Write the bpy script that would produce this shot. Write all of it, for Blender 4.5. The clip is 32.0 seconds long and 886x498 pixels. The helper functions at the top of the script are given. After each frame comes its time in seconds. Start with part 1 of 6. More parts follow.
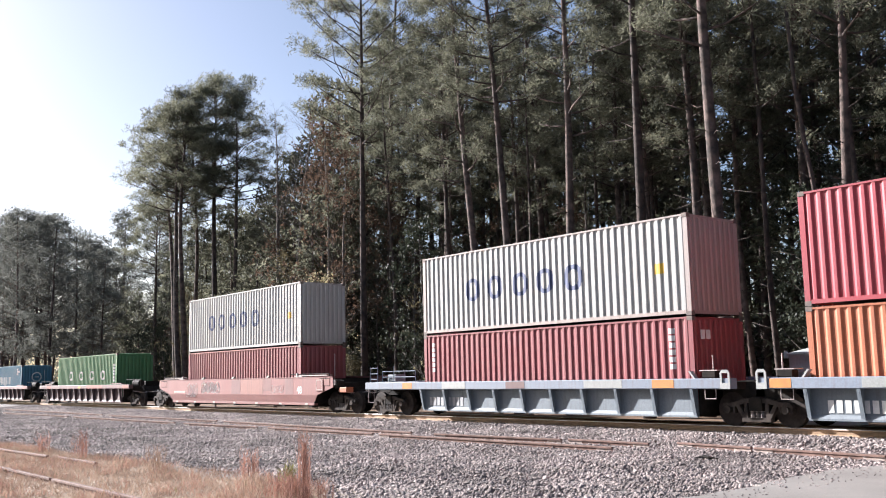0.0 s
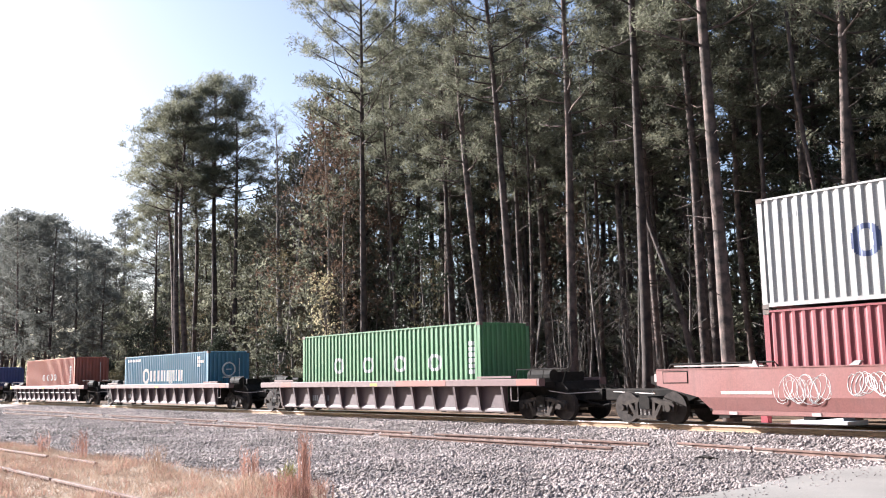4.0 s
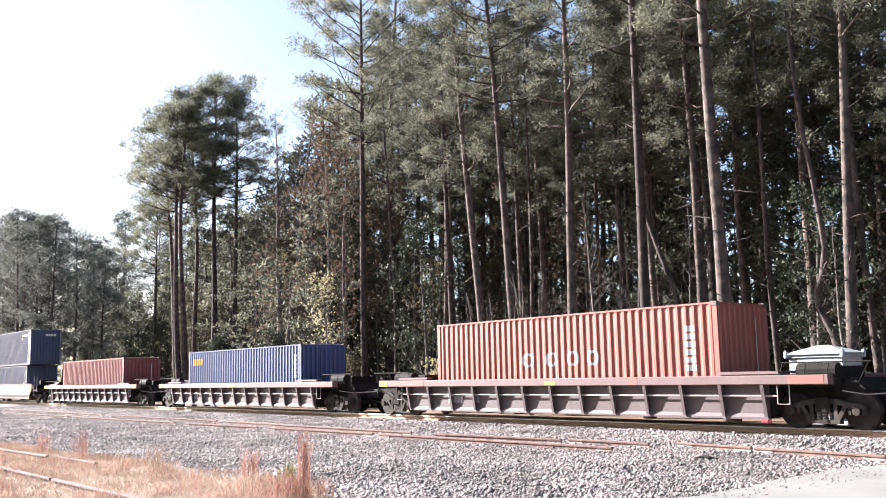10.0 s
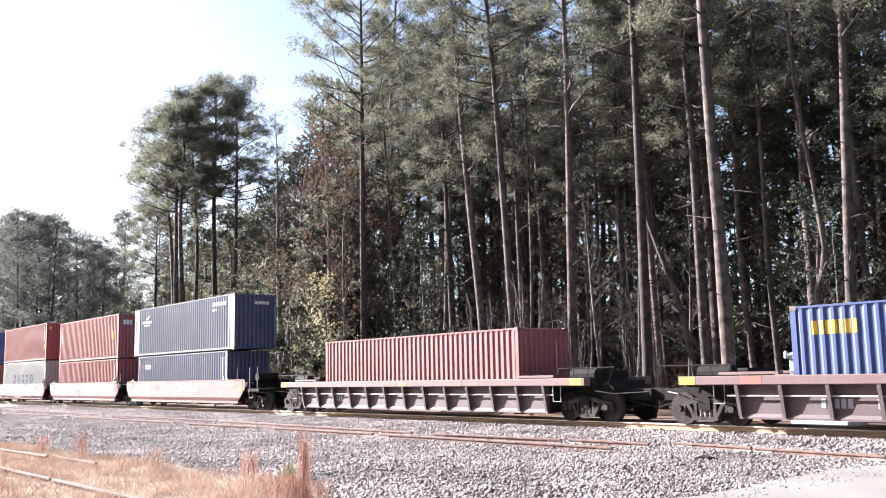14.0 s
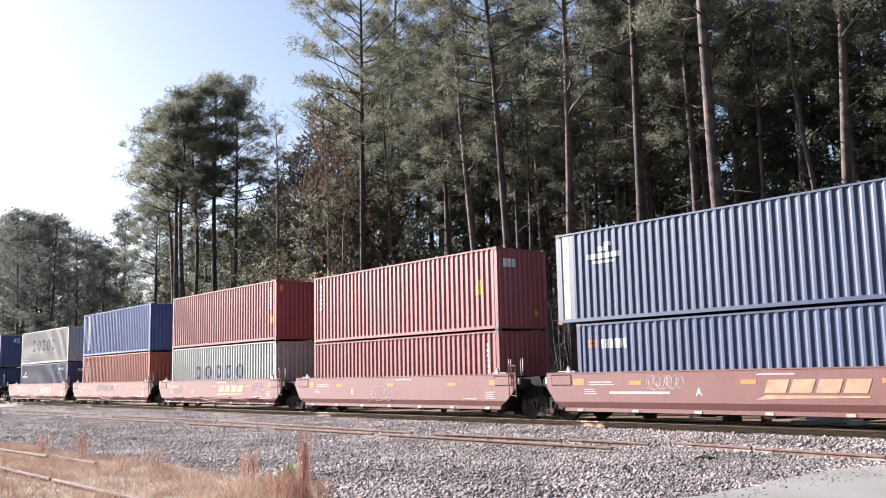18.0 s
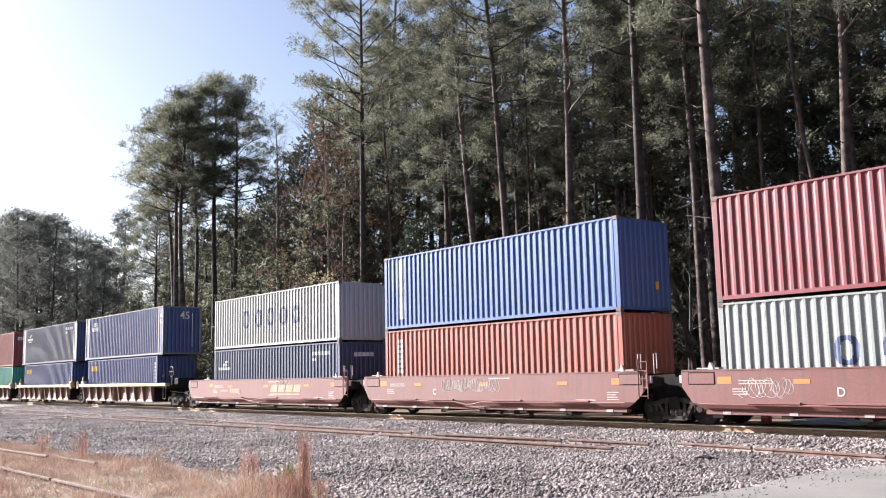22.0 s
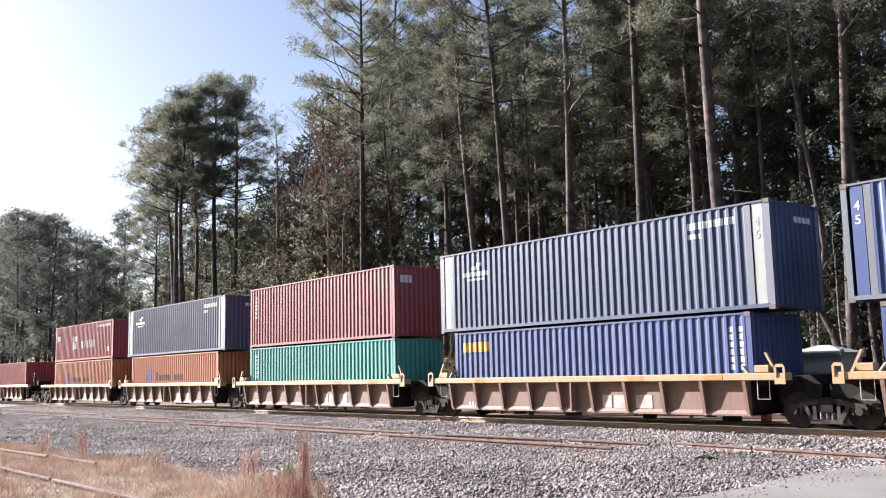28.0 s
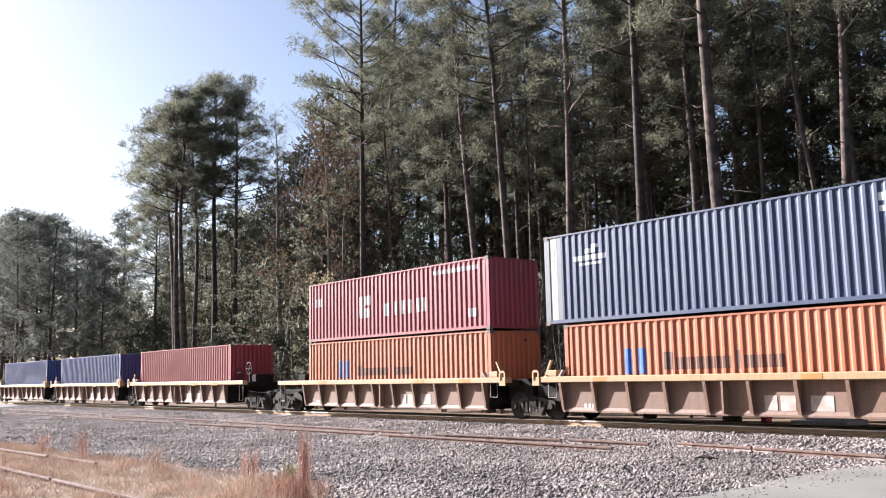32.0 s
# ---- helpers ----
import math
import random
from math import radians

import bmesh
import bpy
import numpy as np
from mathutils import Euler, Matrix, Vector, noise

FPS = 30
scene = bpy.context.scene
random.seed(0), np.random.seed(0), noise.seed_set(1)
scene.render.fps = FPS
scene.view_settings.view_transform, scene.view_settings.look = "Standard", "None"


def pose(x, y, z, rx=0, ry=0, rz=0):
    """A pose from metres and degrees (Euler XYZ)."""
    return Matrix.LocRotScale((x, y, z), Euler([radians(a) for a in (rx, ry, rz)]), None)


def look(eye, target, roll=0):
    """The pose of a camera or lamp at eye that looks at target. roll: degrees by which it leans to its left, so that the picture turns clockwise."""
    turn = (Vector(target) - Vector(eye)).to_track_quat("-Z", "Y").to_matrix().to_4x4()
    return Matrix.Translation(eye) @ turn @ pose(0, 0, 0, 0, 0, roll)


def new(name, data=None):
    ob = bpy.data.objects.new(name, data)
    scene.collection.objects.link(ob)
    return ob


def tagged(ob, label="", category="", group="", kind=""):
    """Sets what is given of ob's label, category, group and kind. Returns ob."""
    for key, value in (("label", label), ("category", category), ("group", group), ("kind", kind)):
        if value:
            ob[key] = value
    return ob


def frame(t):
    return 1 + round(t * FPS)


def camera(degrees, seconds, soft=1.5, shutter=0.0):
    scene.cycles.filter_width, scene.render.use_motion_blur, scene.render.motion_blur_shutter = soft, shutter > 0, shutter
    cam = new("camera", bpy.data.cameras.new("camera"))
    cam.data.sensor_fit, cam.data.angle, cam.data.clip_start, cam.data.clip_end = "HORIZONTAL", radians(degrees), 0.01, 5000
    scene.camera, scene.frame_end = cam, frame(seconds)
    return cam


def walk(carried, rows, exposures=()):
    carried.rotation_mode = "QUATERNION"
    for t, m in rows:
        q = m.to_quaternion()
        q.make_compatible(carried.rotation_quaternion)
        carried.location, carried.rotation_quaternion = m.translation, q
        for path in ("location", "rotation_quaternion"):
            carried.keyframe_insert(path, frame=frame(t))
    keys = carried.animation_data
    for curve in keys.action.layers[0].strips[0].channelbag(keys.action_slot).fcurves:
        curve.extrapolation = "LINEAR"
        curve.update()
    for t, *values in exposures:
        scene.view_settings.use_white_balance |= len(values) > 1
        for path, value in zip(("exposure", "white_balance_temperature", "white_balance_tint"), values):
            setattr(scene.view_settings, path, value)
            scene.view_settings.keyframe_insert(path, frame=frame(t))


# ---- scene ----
SPEED = 9.12          # metres a second, towards +x, on the whole
# metres by which the train lags behind that even pace, every two seconds: it slows a little, then gathers way
LAG = (0.0, 0.35, 0.69, 1.0, 1.26, 1.42, 1.46, 1.40, 1.34, 1.26, 1.15, 1.03, 0.88, 0.58, 0.21, -0.18, -0.47)
TRACK_Y = 22.89       # middle of the main track; rail tops lie at z = 0
cam = camera(50.77, 32.0, soft=1.05)
EYE = (0.0, 0.0, 1.52)
AIM = (-0.7707, 0.6229, 0.1337)
stand = look(EYE, (EYE[0] + AIM[0], EYE[1] + AIM[1], EYE[2] + AIM[2]), -1.214)
walk(cam, [(0.0, stand), (32.0, stand)],
     exposures=[(t, e + 0.50, 6120, 14) for t, e in ((0.0, 1.3), (3.0, 1.45), (5.5, 1.95), (9.0, 1.98), (14.0, 2.02), (17.0, 1.55), (19.0, 1.42), (25.0, 1.38), (32.0, 1.38))])

# ---- sky and sun ----
SUN_AZ = math.atan2(-0.938, -0.347)       # the sun stands over -x, behind the camera's left shoulder
SUN_EL = radians(24.5)
world = bpy.data.worlds.new("sky")
scene.world = world
world.use_nodes = True
wn = world.node_tree.nodes
sky = wn.new("ShaderNodeTexSky")
sky.sky_type = "NISHITA"
sky.sun_disc = False
sky.sun_elevation = SUN_EL
sky.sun_rotation = SUN_AZ
sky.dust_density = 1.6
sky.air_density = 0.82
sky.ozone_density = 0.0
world.node_tree.links.new(sky.outputs["Color"], wn["Background"].inputs["Color"])
wn["Background"].inputs["Strength"].default_value = 0.05
sun_data = bpy.data.lights.new("sun", "SUN")
sun_data.energy = 5.0
sun_data.angle = radians(0.5)
sun_data.color = (1.0, 0.96, 0.91)
sun = new("sun", sun_data)
sun_from = Vector((math.cos(SUN_EL) * math.sin(SUN_AZ), math.cos(SUN_EL) * math.cos(SUN_AZ), math.sin(SUN_EL)))
sun.matrix_world = look(sun_from * 100, (0, 0, 0))


# ---- materials ----
def material(name, one, two, rough=0.7, metal=0.0, scale=6.0, fine=60.0, bump=0.15, dirt=None, dirt_amount=0.0,
             streak=False, vary=0.0, world_space=False, spec=0.5):
    """A base of two colours mixed by broad noise, fine grain in value and relief, and optional dirt in stains or runs."""
    m = bpy.data.materials.new(name)
    m.use_nodes = True
    nt = m.node_tree
    N, L = nt.nodes, nt.links
    b = N["Principled BSDF"]
    b.inputs["Roughness"].default_value = rough
    b.inputs["Metallic"].default_value = metal
    b.inputs["Specular IOR Level"].default_value = spec
    tc = N.new("ShaderNodeTexCoord")
    where = tc.outputs["Object"]
    if vary:
        info = N.new("ShaderNodeObjectInfo")
        add = N.new("ShaderNodeVectorMath")
        add.operation = "MULTIPLY_ADD"
        comb = N.new("ShaderNodeCombineXYZ")
        for i in range(3):
            L.new(info.outputs["Random"], comb.inputs[i])
        add.inputs[1].default_value = (37.0, 53.0, 29.0)
        L.new(comb.outputs[0], add.inputs[0])
        L.new(where, add.inputs[2])
        where = add.outputs[0]
    big = N.new("ShaderNodeTexNoise")
    big.inputs["Scale"].default_value = scale
    big.inputs["Detail"].default_value = 5
    L.new(where, big.inputs["Vector"])
    ramp = N.new("ShaderNodeValToRGB")
    ramp.color_ramp.elements[0].position, ramp.color_ramp.elements[1].position = 0.35, 0.65
    ramp.color_ramp.elements[0].color = (*one, 1)
    ramp.color_ramp.elements[1].color = (*two, 1)
    L.new(big.outputs["Fac"], ramp.inputs["Fac"])
    colour = ramp.outputs["Color"]
    grain = N.new("ShaderNodeTexNoise")
    grain.inputs["Scale"].default_value = fine
    grain.inputs["Detail"].default_value = 3
    L.new(where, grain.inputs["Vector"])
    hsv = N.new("ShaderNodeHueSaturation")
    mp = N.new("ShaderNodeMapRange")
    mp.inputs["To Min"].default_value, mp.inputs["To Max"].default_value = 0.72, 1.28
    L.new(grain.outputs["Fac"], mp.inputs["Value"])
    if vary:
        mul = N.new("ShaderNodeMath")
        mul.operation = "MULTIPLY"
        vr = N.new("ShaderNodeMapRange")
        vr.inputs["To Min"].default_value, vr.inputs["To Max"].default_value = 1 - vary, 1 + vary
        L.new(info.outputs["Random"], vr.inputs["Value"])
        L.new(vr.outputs[0], mul.inputs[0])
        L.new(mp.outputs[0], mul.inputs[1])
        L.new(mul.outputs[0], hsv.inputs["Value"])
    else:
        L.new(mp.outputs[0], hsv.inputs["Value"])
    L.new(colour, hsv.inputs["Color"])
    colour = hsv.outputs["Color"]
    if dirt:
        st = N.new("ShaderNodeTexNoise")
        st.inputs["Scale"].default_value = 3.0
        st.inputs["Detail"].default_value = 8
        st.inputs["Roughness"].default_value = 0.7
        stretch = N.new("ShaderNodeMapping")
        stretch.inputs["Scale"].default_value = (2.5, 2.5, 0.18) if streak else (1, 1, 1)
        L.new(where, stretch.inputs["Vector"])
        L.new(stretch.outputs[0], st.inputs["Vector"])
        dr = N.new("ShaderNodeMapRange")
        dr.inputs["From Min"].default_value, dr.inputs["From Max"].default_value = 0.5, 0.75
        dr.inputs["To Max"].default_value = dirt_amount
        L.new(st.outputs["Fac"], dr.inputs["Value"])
        mix = N.new("ShaderNodeMixRGB")
        mix.inputs[2].default_value = (*dirt, 1)
        L.new(dr.outputs[0], mix.inputs[0])
        L.new(colour, mix.inputs[1])
        colour = mix.outputs[0]
    L.new(colour, b.inputs["Base Color"])
    if bump:
        bp = N.new("ShaderNodeBump")
        bp.inputs["Strength"].default_value = bump
        bp.inputs["Distance"].default_value = 0.02
        L.new(grain.outputs["Fac"], bp.inputs["Height"])
        L.new(bp.outputs[0], b.inputs["Normal"])
    return m


def foliage(name, one, two, translucent=0.3, sheen=0.55):
    """Leaves or needles: colour by clump, light passing through."""
    m = material(name, one, two, rough=sheen, scale=0.9, fine=14.0, bump=0.0, vary=0.18, spec=0.12)
    nt = m.node_tree
    b = nt.nodes["Principled BSDF"]
    tr = nt.nodes.new("ShaderNodeBsdfTranslucent")
    mix = nt.nodes.new("ShaderNodeMixShader")
    mix.inputs[0].default_value = translucent
    nt.links.new(b.inputs["Base Color"].links[0].from_socket, tr.inputs["Color"])
    nt.links.new(b.outputs[0], mix.inputs[1])
    nt.links.new(tr.outputs[0], mix.inputs[2])
    nt.links.new(mix.outputs[0], nt.nodes["Material Output"].inputs["Surface"])
    return m


RUST = (0.10, 0.045, 0.025)
GRIME = (0.05, 0.042, 0.036)


def paint(name, c, fade=0.045, dirt=GRIME, amount=0.35, rough=0.52, streak=True):
    c = tuple(v * 0.55 for v in c)
    two = tuple(min(0.9, v * (1 - fade) + fade * 0.40) for v in c)
    return material(name, c, two, rough=rough, scale=0.8, fine=25, bump=0.03, dirt=dirt, dirt_amount=amount, streak=streak, vary=0.06, spec=0.62)


P = {
    "white": paint("paint_white", (0.60, 0.59, 0.56), dirt=RUST, amount=0.42),
    "grey": paint("paint_grey", (0.50, 0.52, 0.50), dirt=RUST, amount=0.2),
    "maroon": paint("paint_maroon", (0.37, 0.048, 0.060)),
    "oxide": paint("paint_oxide", (0.385, 0.076, 0.076)),
    "scarlet": paint("paint_scarlet", (0.54, 0.035, 0.06)),
    "crimson": paint("paint_crimson", (0.42, 0.035, 0.06)),
    "orange": paint("paint_orange", (0.66, 0.18, 0.06)),
    "brick": paint("paint_brick", (0.50, 0.108, 0.062), fade=0.05),
    "green": paint("paint_green", (0.045, 0.26, 0.075)),
    "sea": paint("paint_sea_green", (0.05, 0.42, 0.35)),
    "teal": paint("paint_teal", (0.045, 0.24, 0.38)),
    "blue": paint("paint_blue", (0.035, 0.080, 0.30)),
    "azure": paint("paint_azure", (0.03, 0.13, 0.42)),
    "navy": paint("paint_navy", (0.034, 0.068, 0.175)),
    "post_grey": paint("post_grey", (0.20, 0.22, 0.27), dirt=RUST, amount=0.4),
    "rusty": paint("paint_rusty_white", (0.50, 0.40, 0.36), dirt=RUST, amount=0.6),
    "car_red": paint("car_red", (0.29, 0.094, 0.076), amount=0.5, rough=0.65),
    "car_pink": paint("car_pink", (0.37, 0.125, 0.105), amount=0.35, rough=0.7),
    "car_brown": paint("car_brown", (0.145, 0.086, 0.086), amount=0.55, rough=0.7),
    "chord_brown": paint("chord_brown", (0.235, 0.125, 0.115), amount=0.4, rough=0.7),
    "car_grey": paint("car_grey", (0.22, 0.27, 0.31), amount=0.5, rough=0.65),
    "chord_grey": paint("chord_grey", (0.30, 0.36, 0.45), dirt=RUST, amount=0.4, rough=0.6),
    "car_tan": paint("car_tan", (0.34, 0.185, 0.118), amount=0.6, rough=0.7),
    "chord_yellow": paint("chord_yellow", (0.64, 0.42, 0.20), dirt=RUST, amount=0.35, rough=0.6),
}
MARK_WHITE = material("marking_white", (0.66, 0.66, 0.64), (0.5, 0.5, 0.48), rough=0.6, scale=3, bump=0)
MARK_BLUE = material("marking_blue", (0.03, 0.042, 0.11), (0.06, 0.08, 0.16), rough=0.6, scale=3, bump=0)
MARK_YELLOW = material("marking_yellow", (0.62, 0.37, 0.02), (0.50, 0.30, 0.03), rough=0.6, scale=3, bump=0)
MARK_BROWN = material("marking_brown", (0.075, 0.035, 0.028), (0.11, 0.05, 0.035), rough=0.6, scale=3, bump=0)
MARK_GREY = material("marking_grey", (0.26, 0.26, 0.27), (0.34, 0.34, 0.34), rough=0.6, scale=3, bump=0)
MARK_FADED = material("marking_faded", (0.48, 0.42, 0.38), (0.36, 0.28, 0.24), rough=0.6, scale=4, bump=0)
MARK_AZURE = material("marking_azure", (0.03, 0.10, 0.38), (0.05, 0.14, 0.42), rough=0.6, scale=3, bump=0)
MARK_TAN = material("marking_tan", (0.44, 0.28, 0.16), (0.33, 0.19, 0.12), rough=0.6, scale=3, bump=0)
MARK_AMBER = material("marking_amber", (0.50, 0.21, 0.05), (0.40, 0.17, 0.05), rough=0.5, scale=3, bump=0)
MARK_LIGHTRED = material("marking_lightred", (0.26, 0.085, 0.06), (0.20, 0.08, 0.065), rough=0.6, scale=3, bump=0)
CASTING = material("casting_steel", (0.10, 0.09, 0.085), (0.16, 0.12, 0.10), rough=0.7, metal=0.3, scale=8)
BLACK_IRON = material("truck_iron", (0.012, 0.011, 0.010), (0.024, 0.020, 0.017), rough=0.8, scale=5, fine=40, dirt=(0.035, 0.027, 0.02), dirt_amount=0.3, spec=0.12)
SIDE_IRON = material("side_frame_iron", (0.032, 0.027, 0.024), (0.07, 0.058, 0.05), rough=0.85, scale=5, fine=40, spec=0.12)
SPRING_IRON = material("spring_iron", (0.16, 0.14, 0.13), (0.26, 0.23, 0.21), rough=0.7, scale=6)
WHEEL_STEEL = material("wheel_steel", (0.022, 0.018, 0.016), (0.045, 0.035, 0.03), rough=0.75, scale=6, spec=0.2)
BRIGHT_STEEL = material("worn_steel", (0.55, 0.52, 0.48), (0.45, 0.42, 0.38), rough=0.3, metal=0.9, scale=10)
PIPE = material("pipe_grey", (0.42, 0.36, 0.33), (0.34, 0.28, 0.26), rough=0.6, scale=8)
FLOOR_DARK = material("container_floor", (0.06, 0.05, 0.045), (0.09, 0.07, 0.06), rough=0.8)


# ---- mesh helpers ----
class Shape:
    """Collects vertices and faces of one part."""

    def __init__(self):
        self.v, self.f = [], []

    def box(self, x0, x1, y0, y1, z0, z1, c=0.0):
        """A box; c chamfers its long edges along x."""
        if c:
            poly = [(y0 + c, z0), (y1 - c, z0), (y1, z0 + c), (y1, z1 - c), (y1 - c, z1), (y0 + c, z1), (y0, z1 - c), (y0, z0 + c)]
            return self.run(poly, x0, x1)
        n = len(self.v)
        self.v += [(x, y, z) for x in (x0, x1) for y in (y0, y1) for z in (z0, z1)]
        self.f += [tuple(n + i for i in q) for q in ((0, 1, 3, 2), (4, 6, 7, 5), (0, 4, 5, 1), (2, 3, 7, 6), (0, 2, 6, 4), (1, 5, 7, 3))]
        return self

    def run(self, poly, a, b, axis="x"):
        """A closed outline swept from a to b along an axis. x: (y, z); y: (x, z); z: (x, y)."""
        n, k = len(self.v), len(poly)
        for s in (a, b):
            for p, q in poly:
                self.v.append({"x": (s, p, q), "y": (p, s, q), "z": (p, q, s)}[axis])
        self.f += [(n + i, n + (i + 1) % k, n + k + (i + 1) % k, n + k + i) for i in range(k)]
        self.f += [tuple(n + i for i in reversed(range(k))), tuple(n + k + i for i in range(k))]
        return self

    def tube(self, pts, radii, sides=6):
        """A round bar along points."""
        n = len(self.v)
        pts = [Vector(p) for p in pts]
        if not hasattr(radii, "__len__"):
            radii = [radii] * len(pts)
        up = Vector((0.31, 0.22, 0.92))
        for i, p in enumerate(pts):
            d = (pts[min(i + 1, len(pts) - 1)] - pts[max(i - 1, 0)]).normalized()
            a = d.cross(up)
            a = a.normalized() if a.length > 1e-4 else Vector((1, 0, 0))
            b = d.cross(a)
            for k in range(sides):
                w = 2 * math.pi * k / sides
                self.v.append(tuple(p + (a * math.cos(w) + b * math.sin(w)) * radii[i]))
        for i in range(len(pts) - 1):
            for k in range(sides):
                k2 = (k + 1) % sides
                self.f.append((n + i * sides + k, n + i * sides + k2, n + (i + 1) * sides + k2, n + (i + 1) * sides + k))
        self.f.append(tuple(n + k for k in reversed(range(sides))))
        self.f.append(tuple(n + (len(pts) - 1) * sides + k for k in range(sides)))
        return self

    def disc(self, x, z, y0, y1, r, sides=20):
        """A round plate or wheel with its axle along y."""
        poly = [(x + r * math.cos(2 * math.pi * k / sides), z + r * math.sin(2 * math.pi * k / sides)) for k in range(sides)]
        return self.run(poly, y0, y1, "y")

    def mesh(self, name):
        me = bpy.data.meshes.new(name)
        me.from_pydata(self.v, [], self.f)
        me.update()
        bm = bmesh.new()
        bm.from_mesh(me)
        bmesh.ops.recalc_face_normals(bm, faces=bm.faces)
        bm.to_mesh(me)
        bm.free()
        return me


def part(name, shape, mat, parent=None, label="", smooth=False):
    """Links a Shape, or ready mesh data, as one mesh object under a thing or a part."""
    me = shape.mesh(name) if isinstance(shape, Shape) else shape
    if mat and not me.materials:
        me.materials.append(mat)
    if smooth:
        me.polygons.foreach_set("use_smooth", [True] * len(me.polygons))
    ob = new(name, me)
    if parent:
        ob.parent = parent
    if label:
        tagged(ob, label)
    return ob


def raw_mesh(name, verts, faces, mat):
    """Mesh data from numpy arrays of vertices and equal-sided faces."""
    me = bpy.data.meshes.new(name)
    k = faces.shape[1]
    me.vertices.add(len(verts))
    me.vertices.foreach_set("co", np.asarray(verts, np.float32).ravel())
    me.loops.add(faces.size)
    me.loops.foreach_set("vertex_index", faces.astype(np.int32).ravel())
    me.polygons.add(len(faces))
    me.polygons.foreach_set("loop_start", np.arange(0, faces.size, k, dtype=np.int32))
    me.update(calc_edges=True)
    me.materials.append(mat)
    return me


GLYPHS = {}
for text in ("45", "4", "5", "48", "A", "B", "C", "D", "E"):
    cu = bpy.data.curves.new("number", "FONT")
    cu.body, cu.size, cu.extrude, cu.align_x, cu.offset = text, 1.0, 0.003, "CENTER", 0.012
    ob = new("number", cu)
    bpy.context.view_layer.update()
    GLYPHS[text] = bpy.data.meshes.new_from_object(ob.evaluated_get(bpy.context.evaluated_depsgraph_get()))
    bpy.data.objects.remove(ob)


def glyph(text, size, name, mat, parent, m):
    """Characters in the built-in font as a thin mesh, stood up and placed by m."""
    me = GLYPHS[text].copy()
    me.transform(m @ Matrix.Diagonal((size, size, 1, 1)))
    me.materials.clear()
    return part(name, me, mat, parent)


moving = []     # top-level things of the train with their place along it at 0 s
wheels = []     # (wheelset, offset of its axle on the truck)


# ---- shipping containers ----
PITCH, RIDGE = 0.278, 0.037


def corrugation(x0, x1, y, out):
    """Breakpoints (x, y) of a trapezoid-corrugated sheet between x0 and x1; out = -1 faces -y."""
    def depth(u):
        u = (u % PITCH) / PITCH
        return 0 if u < 0.27 else (u - 0.27) / 0.235 if u < 0.505 else 1 if u < 0.765 else 1 - (u - 0.765) / 0.235
    xs = {x0, x1}
    k = math.floor(x0 / PITCH)
    while k * PITCH < x1:
        xs |= {x for x in ((k + c) * PITCH for c in (0.0, 0.27, 0.505, 0.765)) if x0 < x < x1}
        k += 1
    return [(x, y - out * RIDGE * depth(x)) for x in sorted(xs)]


def sheet(x0, x1, z0, z1, y, out, thick=0.004):
    s = Shape()
    line = corrugation(x0, x1, y, out)
    for x, yy in line:
        s.v += [(x, yy, z0), (x, yy, z1), (x, yy - out * thick, z0), (x, yy - out * thick, z1)]
    for i in range(len(line) - 1):
        a, b = 4 * i, 4 * i + 4
        s.f += [(a, b, b + 1, a + 1), (a + 2, a + 3, b + 3, b + 2), (a + 1, b + 1, b + 3, a + 3), (a, a + 2, b + 2, b)]
    e = 4 * (len(line) - 1)
    s.f += [(0, 1, 3, 2), (e, e + 2, e + 3, e + 1)]
    return s


